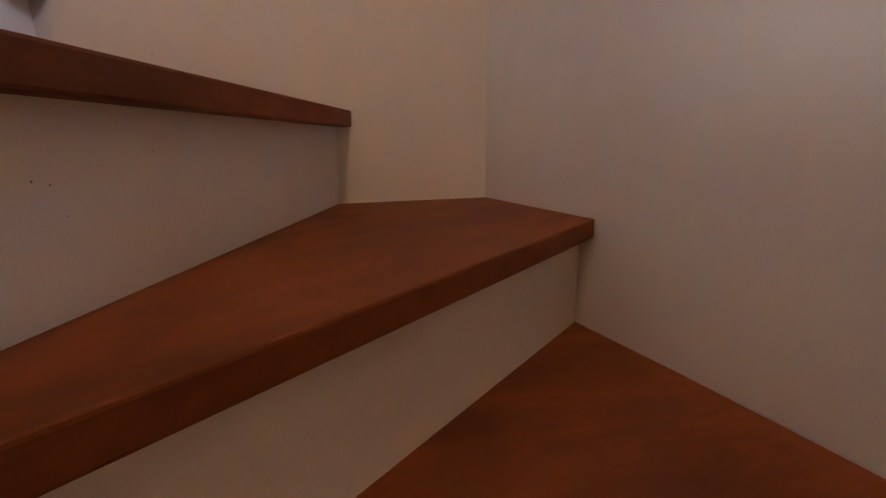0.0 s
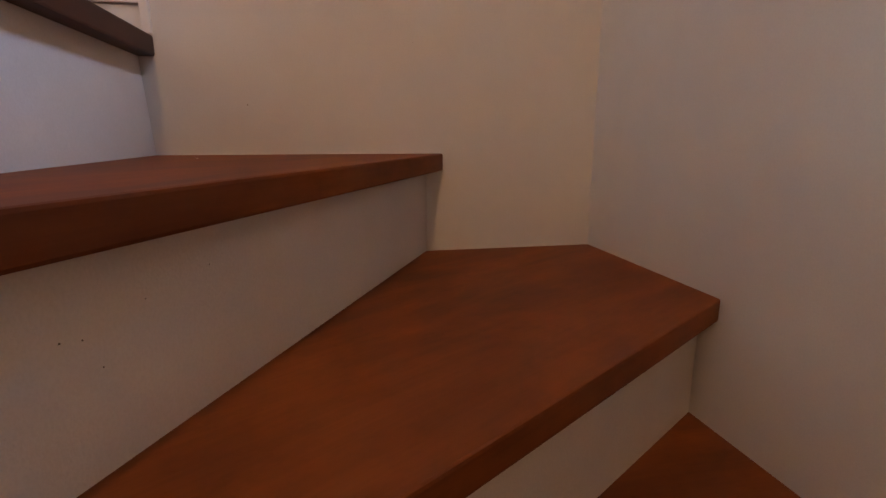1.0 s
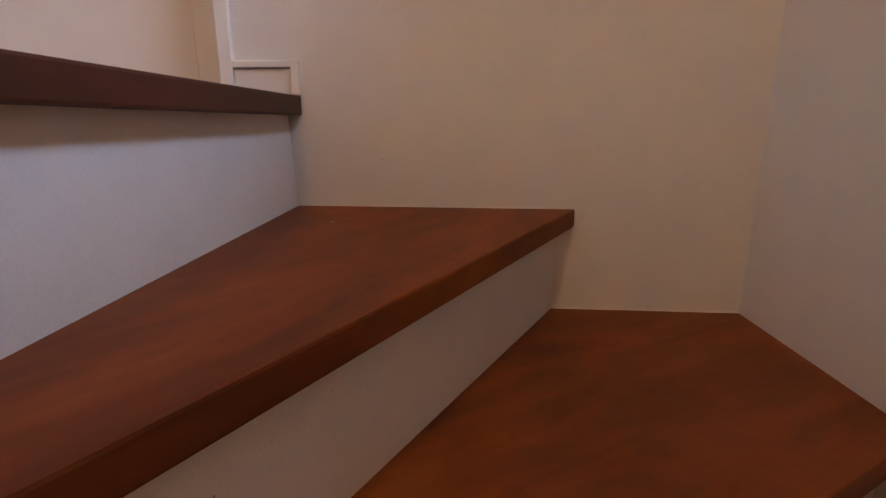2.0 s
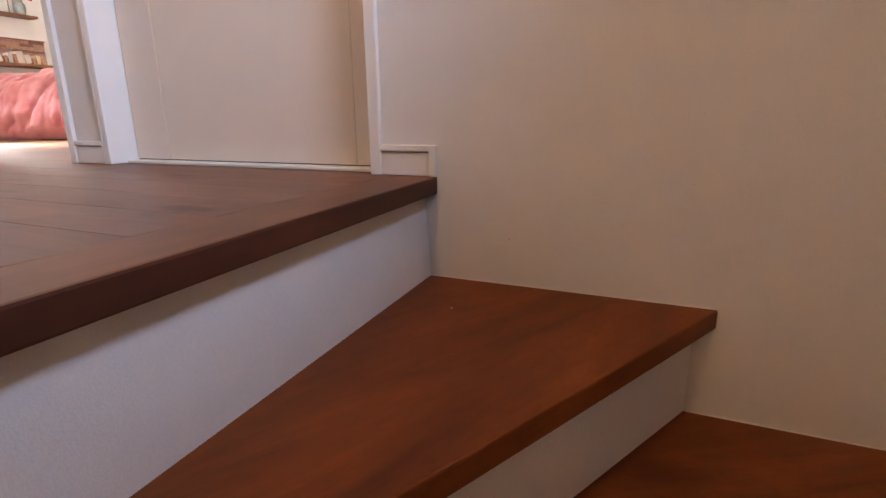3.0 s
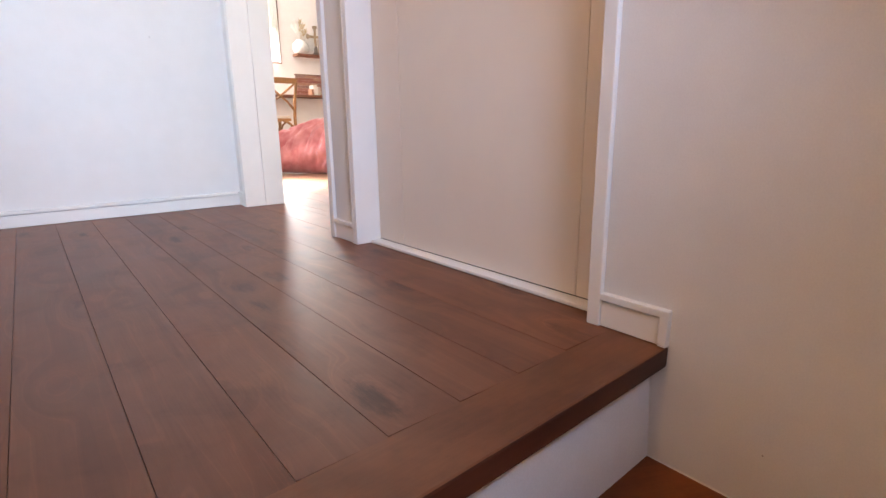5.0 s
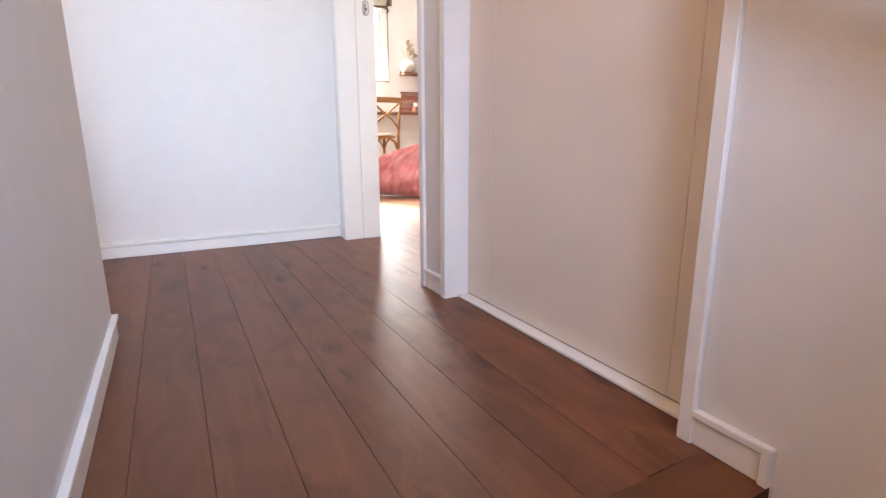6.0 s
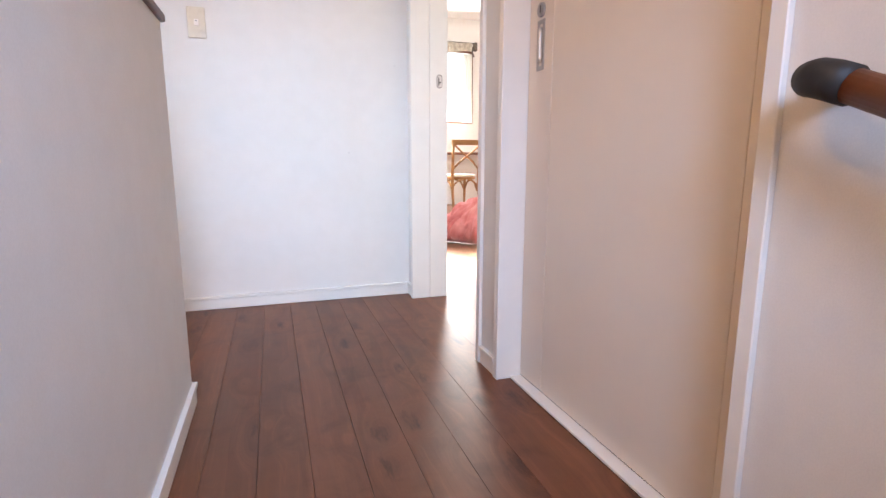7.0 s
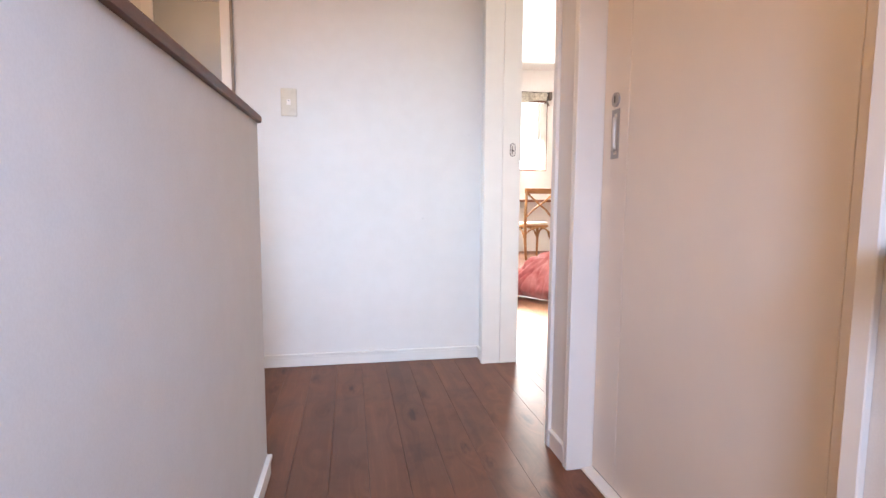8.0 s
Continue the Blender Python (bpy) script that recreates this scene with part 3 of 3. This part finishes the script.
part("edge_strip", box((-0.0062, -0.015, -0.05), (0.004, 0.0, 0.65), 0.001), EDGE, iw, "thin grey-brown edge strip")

rail = thing("handrail", pose(-0.07, -0.022, 0.003), "round brown wooden handrail with a black end cap", "handrail")
# from the landing down along the stair wall, bent to the wall at its upper end
rail_pts = [(0.0, 0.0155, 0.7174), (0.0, -0.10, 0.666), (0.0, -0.40, 0.532), (0.0, -0.70, 0.398)]
bar = part("rail", add_tube(bmesh.new(), rail_pts, 0.0175, 20), RAILWOOD, rail, "red-brown wooden rail", smooth=True)
cap_pts = [(0.0, 0.016, 0.7176), (0.0, 0.034, 0.7248), (0.0, 0.050, 0.7300), (0.008, 0.063, 0.7315), (0.026, 0.069, 0.7315), (0.0695, 0.069, 0.7315)]
part("end_cap", add_tube(bmesh.new(), cap_pts, [0.0205, 0.0210, 0.0205, 0.0195, 0.0185, 0.018], 20), BLACK, bar, "black plastic end cap turned to the wall", smooth=True)
for y, z in ((-0.55, 0.465),):
    bm = add_tube(bmesh.new(), [(0.0, y, z - 0.018), (0.0, y, z - 0.045), (0.03, y, z - 0.06), (0.069, y, z - 0.06)], 0.007, 10)
    part("bracket", bm, BLACK, rail, "black rail bracket", smooth=True)

stw = thing("window_2", SOUTH @ pose(0, -0.06, 0), "white-framed stair window letting in daylight", "window", kind="structure")
sx0, sx1, sz0, sz1 = SWIN
for lo, hi in (((sx0, -0.05, sz0), (sx0 + 0.04, 0.0, sz1)), ((sx1 - 0.04, -0.05, sz0), (sx1, 0.0, sz1)), ((sx0 + 0.04, -0.05, sz0), (sx1 - 0.04, 0.0, sz0 + 0.04)), ((sx0 + 0.04, -0.05, sz1 - 0.04), (sx1 - 0.04, 0.0, sz1))):
    part("frame", box(lo, hi, 0.002), TRIM, stw)

cl = thing("ceiling_light", pose(-1.60, -0.06, CEIL), "small white pendant ceiling light on a short cord", "ceiling light")
part("base", lathe([(0.02, -0.03), (0.075, -0.03), (0.09, -0.012), (0.09, -0.0)], 24), TRIM, cl, smooth=True)

part("cord", add_tube(bmesh.new(), [(0, 0, -0.031), (0, 0, -0.255)], 0.003, 8), TRIM, cl, smooth=True)
part("socket", lathe([(0.006, -0.285), (0.016, -0.283), (0.017, -0.262), (0.008, -0.2555)], 16), TRIM, cl, "white lamp socket", smooth=True)

# unseen fixture, added to carry the warm fill light below
wl = thing("added_wall_lamp", pose(END, -0.45, -0.72), "small white wall lamp at the stair foot, unseen and added for the fill light", "wall lamp")
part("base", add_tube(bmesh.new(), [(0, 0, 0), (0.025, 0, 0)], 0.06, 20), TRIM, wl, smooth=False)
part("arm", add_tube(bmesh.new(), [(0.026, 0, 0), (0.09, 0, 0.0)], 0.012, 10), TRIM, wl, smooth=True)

# ---------------------------------------------------------------- bedroom: window, shelf, ledge
bw = thing("window_3", pose(0, ROOM_N, 0), "bright bedroom window with a thin brown frame", "window", kind="structure")
wx0, wx1, wz0, wz1 = WIN
for lo, hi in (((wx0, 0.02, wz0), (wx0 + 0.03, 0.07, wz1)), ((wx1 - 0.03, -0.012, wz0), (wx1, 0.07, wz1)), ((wx0 + 0.03, 0.02, wz0), (wx1 - 0.03, 0.07, wz0 + 0.025)), ((wx0 + 0.03, 0.02, wz1 - 0.03), (wx1 - 0.03, 0.07, wz1)), ((1.49, 0.025, wz0 + 0.025), (1.53, 0.065, wz1 - 0.03))):
    part("frame", box(lo, hi, 0.002), SHELFWOOD, bw)
for x0, x1 in ((wx0 + 0.031, 1.489), (1.531, wx1 - 0.031)):
    pane = part("pane", box((x0, 0.042, wz0 + 0.026), (x1, 0.047, wz1 - 0.031)), GLASS, bw)
    pane.visible_shadow = False


def wavy_cloth(width, height, waves, amp, nx=60, nz=8, scallop=0.0, gather=0.0):
    """A hanging cloth with folds, doubled for thickness."""
    bm = bmesh.new()
    grid = []
    for j in range(nz + 1):
        row = []
        for i in range(nx + 1):
            u, v = i / nx, j / nz
            drop = v * (height - scallop * abs(math.sin(u * math.pi * waves * 0.5)))
            x = width * (u * (1 - gather * v))
            y = amp * math.sin(u * waves * 2 * math.pi + 0.8 * math.sin(u * 9)) * (0.5 + 0.5 * v)
            row.append(bm.verts.new((x, -y - amp, -drop)))
        grid.append(row)
    for a, b in zip(grid, grid[1:]):
        for i in range(nx):
            bm.faces.new((a[i], a[i + 1], b[i + 1], b[i]))
    bmesh.ops.solidify(bm, geom=bm.faces[:], thickness=0.002)
    return bm


val = thing("curtain_valance", pose(0.70, ROOM_N - 0.05, 2.33), "beige lace valance on a dark rod over the window", "valance")
part("cloth", wavy_cloth(1.53, 0.16, 5.3, 0.016, 130, 6, 0.045), LACE, val, smooth=True)
rod = part("rod", add_tube(bmesh.new(), [(-0.05, 0, 0.0), (1.62, 0, 0.0)], 0.010, 10), DARKSTEEL, val, "dark metal rod", smooth=True)
part("bracket", box((1.572, -0.02, -0.10), (1.618, 0.049, 0.018), 0.010, 2), FITTING, rod, "dark grey end bracket")
part("hook", add_tube(bmesh.new(), [(1.545, -0.02, -0.05), (1.53, -0.03, -0.13), (1.56, -0.03, -0.19)], 0.013, 8), FITTING, rod, smooth=True)

cur = thing("side_curtain", pose(2.10, ROOM_N - 0.035, 2.18), "thin white side curtain drawn to the window edge", "curtain")
part("cloth", wavy_cloth(0.14, 0.97, 4, 0.012, 30, 10, 0.0, -0.05), SHEER, cur, smooth=True)

ws = thing("wall_shelf", pose(2.44, ROOM_N, 1.335), "dark brown wooden wall shelf with ornaments", "shelf")
part("board", box((0, -0.17, -0.028), (0.80, 0, 0.0), 0.003), SHELFWOOD, ws)

ledge = thing("wall_ledge", pose(1.30, ROOM_N, 0.775), "long dark wooden ledge shelf along the bedroom wall", "ledge")
part("board", box((0, -0.24, -0.035), (2.05, 0, 0.0), 0.003), SHELFWOOD, ledge)

# backboard of reclaimed wooden strips above the ledge
panel = thing("wood_panel", pose(2.45, ROOM_N - 0.002, 0.777), "reclaimed wood strip panel in mixed browns", "wall panel")
STRIPS = [plain("strip_wood_%s" % n, c, 0.7, vary=0.22, scale=26, relief=0.3) for n, c in
          (("red", (0.27, 0.105, 0.075)), ("grey", (0.29, 0.18, 0.145)), ("dark", (0.19, 0.085, 0.06)), ("tan", (0.36, 0.205, 0.135)), ("rose", (0.35, 0.175, 0.14)))]
rnd = random.Random(5)
rows = 8
for j in range(rows):
    x = 0.0
    while x < 0.87:
        w = min(rnd.uniform(0.14, 0.34), 0.88 - x)
        if 0.88 - x - w < 0.05:
            w = 0.88 - x
        t = rnd.uniform(0.012, 0.022)
        part("strip", box((x + 0.001, -t, j * 0.0355 + 0.001), (x + w - 0.001, 0, (j + 1) * 0.0355 - 0.001), 0.0012), STRIPS[rnd.randrange(5)], panel)
        x += w
part("frame", box((-0.012, -0.03, rows * 0.0355 + 0.001), (0.892, 0, rows * 0.0355 + 0.012), 0.002), SHELFWOOD, panel, "dark top strip")

# small books and blocks standing on the ledge
BOOKS = [plain("book_%s" % n, c, 0.6, vary=0.06) for n, c in (("white", (0.52, 0.44, 0.38)), ("orange", (0.34, 0.165, 0.10)), ("tan", (0.50, 0.36, 0.22)), ("grey", (0.40, 0.37, 0.34)))]
PAGES = plain("paper_pages", (0.70, 0.66, 0.56), 0.9, vary=0.1, scale=120)
x = 2.60
for w, h, c, lean in ([(0.035, 0.10, 1, 0), (0.06, 0.165, 0, -10), (0.05, 0.13, 0, -16), (0.03, 0.09, 1, 0), (0.045, 0.13, 3, 0), (0.03, 0.12, 1, 0), (0.07, 0.155, 0, -7), (0.06, 0.115, 0, -12), (0.03, 0.08, 1, 0), (0.045, 0.12, 2, 0), (0.035, 0.10, 1, -8)]):
    h *= 0.85
    bk = thing("book", pose(x, ROOM_N - 0.10, 0.776, 0, lean, 0), ("white" if c == 0 else ("orange", "tan", "grey")[c - 1]) + " small book standing on the wooden ledge", "book", "books on the ledge")
    cover = part("cover", boxes([((0, -0.09, 0), (0.004, 0.03, h)), ((w - 0.004, -0.09, 0), (w, 0.03, h)), ((0.004, -0.09, 0.0), (w - 0.004, -0.086, h))], 0.0008), BOOKS[c], bk)
    part("pages", box((0.0042, -0.0858, 0.003), (w - 0.0042, 0.027, h - 0.004)), PAGES, cover, "cream pages")
    x += w + 0.012

# shelf ornaments
vase = thing("vase", pose(2.535, ROOM_N - 0.09, 1.3355), "round white ceramic vase with dried feathery grass", "vase")
pot = part("body", lathe([(0.055, 0), (0.098, 0.022), (0.122, 0.075), (0.116, 0.125), (0.078, 0.165), (0.056, 0.176), (0.062, 0.188), (0.050, 0.182)], 28), VASEWARE, vase, smooth=True)
rnd = random.Random(9)
for k, (tx, ty, tz, white) in enumerate([(-0.13, 0.0, 0.36, 1), (-0.07, 0.02, 0.42, 1), (0.02, 0.02, 0.44, 0), (0.05, -0.02, 0.38, 0), (0.09, 0.0, 0.30, 0)]):
    bm = bmesh.new()
    a, b = Vector((0.01 * tx, 0, 0.15)), Vector((tx, ty, tz))
    add_tube(bm, [a, a.lerp(b, 0.5) + Vector((0, 0, 0.02)), b], [0.003, 0.0025, 0.0015], 5)
    for i in range(26):
        f = 0.45 + 0.55 * i / 26
        p = a.lerp(b, f) + Vector((0, 0, 0.02 * (1 - abs(2 * f - 1))))
        e = p + Vector((rnd.uniform(-0.035, 0.035), rnd.uniform(-0.02, 0.02), rnd.uniform(0.02, 0.06)))
        add_tube(bm, [p, p.lerp(e, 0.5), e], [0.004, 0.006, 0.001], 4)
    part("stem", bm, SHEER if white else STRAW, pot, "white feathery plume" if white else "dry grass stem")

crs = thing("cross_ornament", pose(2.76, ROOM_N - 0.09, 1.3355), "aged brass standing cross with flared arms", "ornament")
part("base", lathe([(0.06, 0), (0.062, 0.012), (0.035, 0.03), (0.022, 0.06), (0.026, 0.09), (0.014, 0.12)], 16), FITTING, crs, smooth=True)
bm = boxes([((-0.015, -0.009, 0.12), (0.015, 0.009, 0.38)), ((-0.12, -0.009, 0.231), (-0.0152, 0.009, 0.263)), ((0.0152, -0.009, 0.231), (0.12, 0.009, 0.263))], 0.002)
for cx, cz, w, h in ((0, 0.375, 0.034, 0.020), (-0.115, 0.247, 0.018, 0.033), (0.115, 0.247, 0.018, 0.033)):
    add_box(bm, (cx - w, -0.01, cz - h), (cx + w, 0.01, cz + h), 0.006)
part("cross", bm, BRASS, crs)

fr = thing("wire_stand", pose(2.93, ROOM_N - 0.08, 1.3355), "pair of thin brass open frames on the shelf", "ornament")
for x0, x1, y, h in ((-0.14, 0.045, -0.03, 0.20), (-0.03, 0.13, 0.03, 0.285)):
    for pts in ([(x0, y, 0), (x0, y, h)], [(x1, y, 0), (x1, y, h)], [(x0 - 0.006, y, h), (x1 + 0.006, y, h)], [(x0, y, 0.005), (x1, y, 0.005)]):
        part("bar", add_tube(bmesh.new(), pts, 0.0055, 8), BRASS, fr, smooth=True)
lan = thing("lantern", pose(3.10, ROOM_N - 0.09, 1.3355), "small grey-green metal lantern with a ring handle", "lantern")
shell = part("body", lathe([(0.05, 0), (0.055, 0.01), (0.05, 0.02), (0.062, 0.06), (0.06, 0.12), (0.035, 0.15), (0.012, 0.17)], 14), GREYMET, lan, smooth=True)
part("handle", add_tube(bmesh.new(), [(-0.04 * math.cos(a), 0, 0.15 + 0.07 * math.sin(a)) for a in [math.pi * k / 10 for k in range(11)]], 0.004, 6), DARKSTEEL, shell, smooth=True)
tag_ = thing("wall_hook", pose(3.28, ROOM_N, 1.56), "small red wall hook", "hook")
part("plate", box((-0.02, -0.012, -0.03), (0.02, 0, 0.03), 0.004, 2), REDPLASTIC, tag_)


# ---------------------------------------------------------------- cross-back chair
def cross_back_chair(m):
    ch = thing("dining_chair", m, "honey-coloured bentwood chair with crossed back and cream seat", "chair")
    wdt, dep, sh, top = 0.42, 0.40, 0.455, 0.90
    hw = wdt / 2
    seat = bmesh.new()
    pts = [(hw * 0.92 * math.copysign(abs(math.cos(a)) ** 0.55, math.cos(a)), dep / 2 + 0.48 * dep * math.copysign(abs(math.sin(a)) ** 0.55, math.sin(a))) for a in [2 * math.pi * k / 24 for k in range(24)]]
    frame_ = part("seat_frame", add_prism(seat, pts, sh - 0.045, sh - 0.012, 0.004), CHAIRWOOD, ch)
    part("cushion", add_prism(bmesh.new(), [(x * 0.94, dep / 2 + (y - dep / 2) * 0.94) for x, y in pts], sh - 0.012, sh + 0.018, 0.008), CREAM, frame_, "cream seat pad")
    for s in (-1, 1):
        part("back_post", add_tube(bmesh.new(), [(s * 0.195, -0.06, 0), (s * 0.19, -0.01, 0.25), (s * 0.19, 0.0, sh), (s * 0.195, -0.025, 0.68), (s * 0.205, -0.06, top - 0.02)], [0.015, 0.019, 0.020, 0.018, 0.017], 10), CHAIRWOOD, ch, smooth=True)
        part("front_leg", add_tube(bmesh.new(), [(s * 0.18, dep - 0.01, 0), (s * 0.175, dep - 0.03, 0.25), (s * 0.17, dep - 0.04, sh - 0.045)], [0.014, 0.018, 0.021], 10), CHAIRWOOD, ch, smooth=True)
        part("cross_bar", add_tube(bmesh.new(), [(s * 0.185, -0.004, sh + 0.09), (s * 0.09, -0.022 - 0.006 * s, sh + 0.185), (-s * 0.06, -0.036 - 0.006 * s, 0.75), (-s * 0.195, -0.05, top - 0.04)], 0.0135, 8), CHAIRWOOD, ch, smooth=True)
        arch = [(s * 0.185, 0.0, 0.27), (s * 0.16, 0.0, 0.35), (s * 0.10, 0.0, 0.395), (s * 0.03, 0.0, 0.408)]
        part("arch_brace", add_tube(bmesh.new(), arch, 0.0115, 8), CHAIRWOOD, ch, smooth=True)
        arch = [(s * 0.183, 0.02, 0.26), (s * 0.183, 0.09, 0.36), (s * 0.178, dep / 2, 0.405), (s * 0.176, dep - 0.10, 0.36), (s * 0.176, dep - 0.03, 0.26)]
        part("arch_brace", add_tube(bmesh.new(), arch, 0.0115, 8), CHAIRWOOD, ch, smooth=True)
        arch = [(s * 0.172, dep - 0.03, 0.25), (s * 0.12, dep - 0.03, 0.36), (s * 0.02, dep - 0.03, 0.408)]
        part("arch_brace", add_tube(bmesh.new(), arch, 0.0115, 8), CHAIRWOOD, ch, smooth=True)
    rail_ = bmesh.new()
    n = 12
    add = [(-0.225 + 0.45 * k / n, -0.06 - 0.025 * math.sin(math.pi * k / n)) for k in range(n + 1)]
    poly = add + [(x, y + 0.02) for x, y in reversed(add)]
    part("top_rail", add_prism(rail_, poly, top - 0.050, top + 0.018, 0.004), CHAIRWOOD, ch)
    return ch


cross_back_chair(pose(1.79, 5.90, 0, 0, 0, 6))

# ---------------------------------------------------------------- low bed under a coral blanket
bed_m = pose(0.66, 3.50, 0, 0, 0, -56)
bed = thing("bed", bed_m, "low bed with a rumpled coral blanket hanging to the floor", "bed")
part("mattress", box((0.28, 0.26, 0.05), (1.75, 1.95, 0.25), 0.05, 3), CREAM, bed, "cream mattress")
for x in (0.36, 1.65):
    for y in (0.34, 1.85):
        part("foot", box((x - 0.03, y - 0.03, 0), (x + 0.03, y + 0.03, 0.0495), 0.003), SHELFWOOD, bed)
bm = bmesh.new()
nu, nv = 210, 150
grid = []
for j in range(nv + 1):
    v = j / nv
    row = []
    for i in range(nu + 1):
        u = i / nu
        # length along the cloth: round the bulging front, then over the top
        s = v * 2.3
        x = -0.02 + 1.9 * u
        hgt = 0.18 + 0.19 * (1 - math.exp(-u / 0.10)) + 0.06 * min(1.0, u / 0.5)
        rise = 0.56
        a = radians(-42 + 132 * min(1.0, s / rise))
        if a < 0:
            z = hgt * 0.42 * (1 + math.sin(a) / math.sin(radians(42)))
        else:
            z = hgt * (0.42 + 0.58 * math.sin(a))
        y = 0.27 - 0.30 * math.cos(a) + max(0.0, s - rise)
        # pillowy cloth between creases that lean along the face, a gathered lump at the end
        d1 = min(1.0, 3.6 * abs(noise.noise(((x - 0.42 * s) * 8.0, s * 2.2 + x * 0.7, 2.0)))) ** 0.7
        d2 = min(1.0, 3.6 * abs(noise.noise(((x - 0.30 * s) * 19.0, s * 4.5, 6.0)))) ** 0.7
        d3 = min(1.0, 3.0 * abs(noise.noise((x * 7.0 + 1.5 * s, s * 9.0 - x * 6.0, 9.0))))
        end = math.exp(-((u - 0.03) / 0.07) ** 2)
        lift = 0.034 * d1 + 0.018 * d2 + (0.010 + 0.040 * end) * d3 + 0.012 * noise.noise((x * 4, s * 3, 1.0)) - 0.03
        lift *= min(1.0, 0.35 + s / 0.15)
        y -= lift * math.cos(a)
        z += lift * max(0.0, math.sin(a))
        row.append(bm.verts.new((x + 0.025 * noise.noise((x * 4, s * 4, 7.0)), y, max(z, 0.004))))
    grid.append(row)
for a, b in zip(grid, grid[1:]):
    for i in range(nu):
        bm.faces.new((a[i], a[i + 1], b[i + 1], b[i]))
bmesh.ops.recalc_face_normals(bm, faces=bm.faces[:])
bmesh.ops.solidify(bm, geom=bm.faces[:], thickness=0.012)
part("blanket", bm, CORAL, bed, "rumpled coral-pink fleece blanket", smooth=True)

# ---------------------------------------------------------------- floor boards
floor = new("floor", mesh_of("floor", boxes([((END, H_Y0 + 0.12, -0.06), (X_H - 0.12, Y_N, -0.022)), ((X_H - 0.12, H_Y1, -0.06), (X_H, Y_N, -0.022)), ((X_H, 0.03, -0.06), (0, Y_N, -0.022)), ((0, 1.08, -0.06), (W, 1.915, -0.022)), ((0, 0.125, -0.06), (W, 0.954, -0.022)), ((W, ROOM_S, -0.06), (ROOM_E, ROOM_N, -0.022))]), GAP))
tagged(floor, "brown-stained knotty pine board floor", "floor", kind="structure")
BW = 0.110
HALL_E = 0.033               # the last hall board runs on under the wall and door
rnd = random.Random(11)


def board(x0, x1, y0, y1):
    cx, cy = (x0 + x1) / 2, (y0 + y1) / 2
    bm = box((x0 + 0.0004 - cx, y0 + 0.0003 - cy, -0.021), (x1 - 0.0004 - cx, y1 - 0.0003 - cy, 0.0), 0.0003)
    part("floorboard", bm, PINE, floor, m=Matrix.Translation((cx, cy, 0)))


def lane(x0, x1, y0, y1):
    y = y0
    nxt = y0 + rnd.uniform(2.0, 3.6)
    while y < y1 - 0.02:
        e = min(nxt, y1)
        if y1 - e < 0.15:
            e = y1
        board(x0, x1, y, e)
        y, nxt = e, e + 3.64


seam = -0.79 - BW * 23
while seam < ROOM_E:
    a, b = seam, seam + BW
    seam += BW
    for lo, hi, y0, y1 in ((END, -0.90, H_Y0 + 0.13, Y_N), (-0.90, HALL_E, None, Y_N), (HALL_E, W, D2[0], D2[1]), (W, ROOM_E, ROOM_S, ROOM_N)):
        x0, x1 = max(a, lo), min(b, hi)
        if hi == HALL_E and x1 > -0.03:
            x1 = HALL_E
        if lo == HALL_E and x1 > lo:
            x1 = W
        if x1 - x0 < 0.006 or (hi == HALL_E and x0 > -0.03) or (lo == HALL_E and x0 > lo):
            continue
        if y0 is None:
            y0 = 0.098 + 0.031 * (x0 + x1) / 2
        lane(x0, x1, y0, y1)
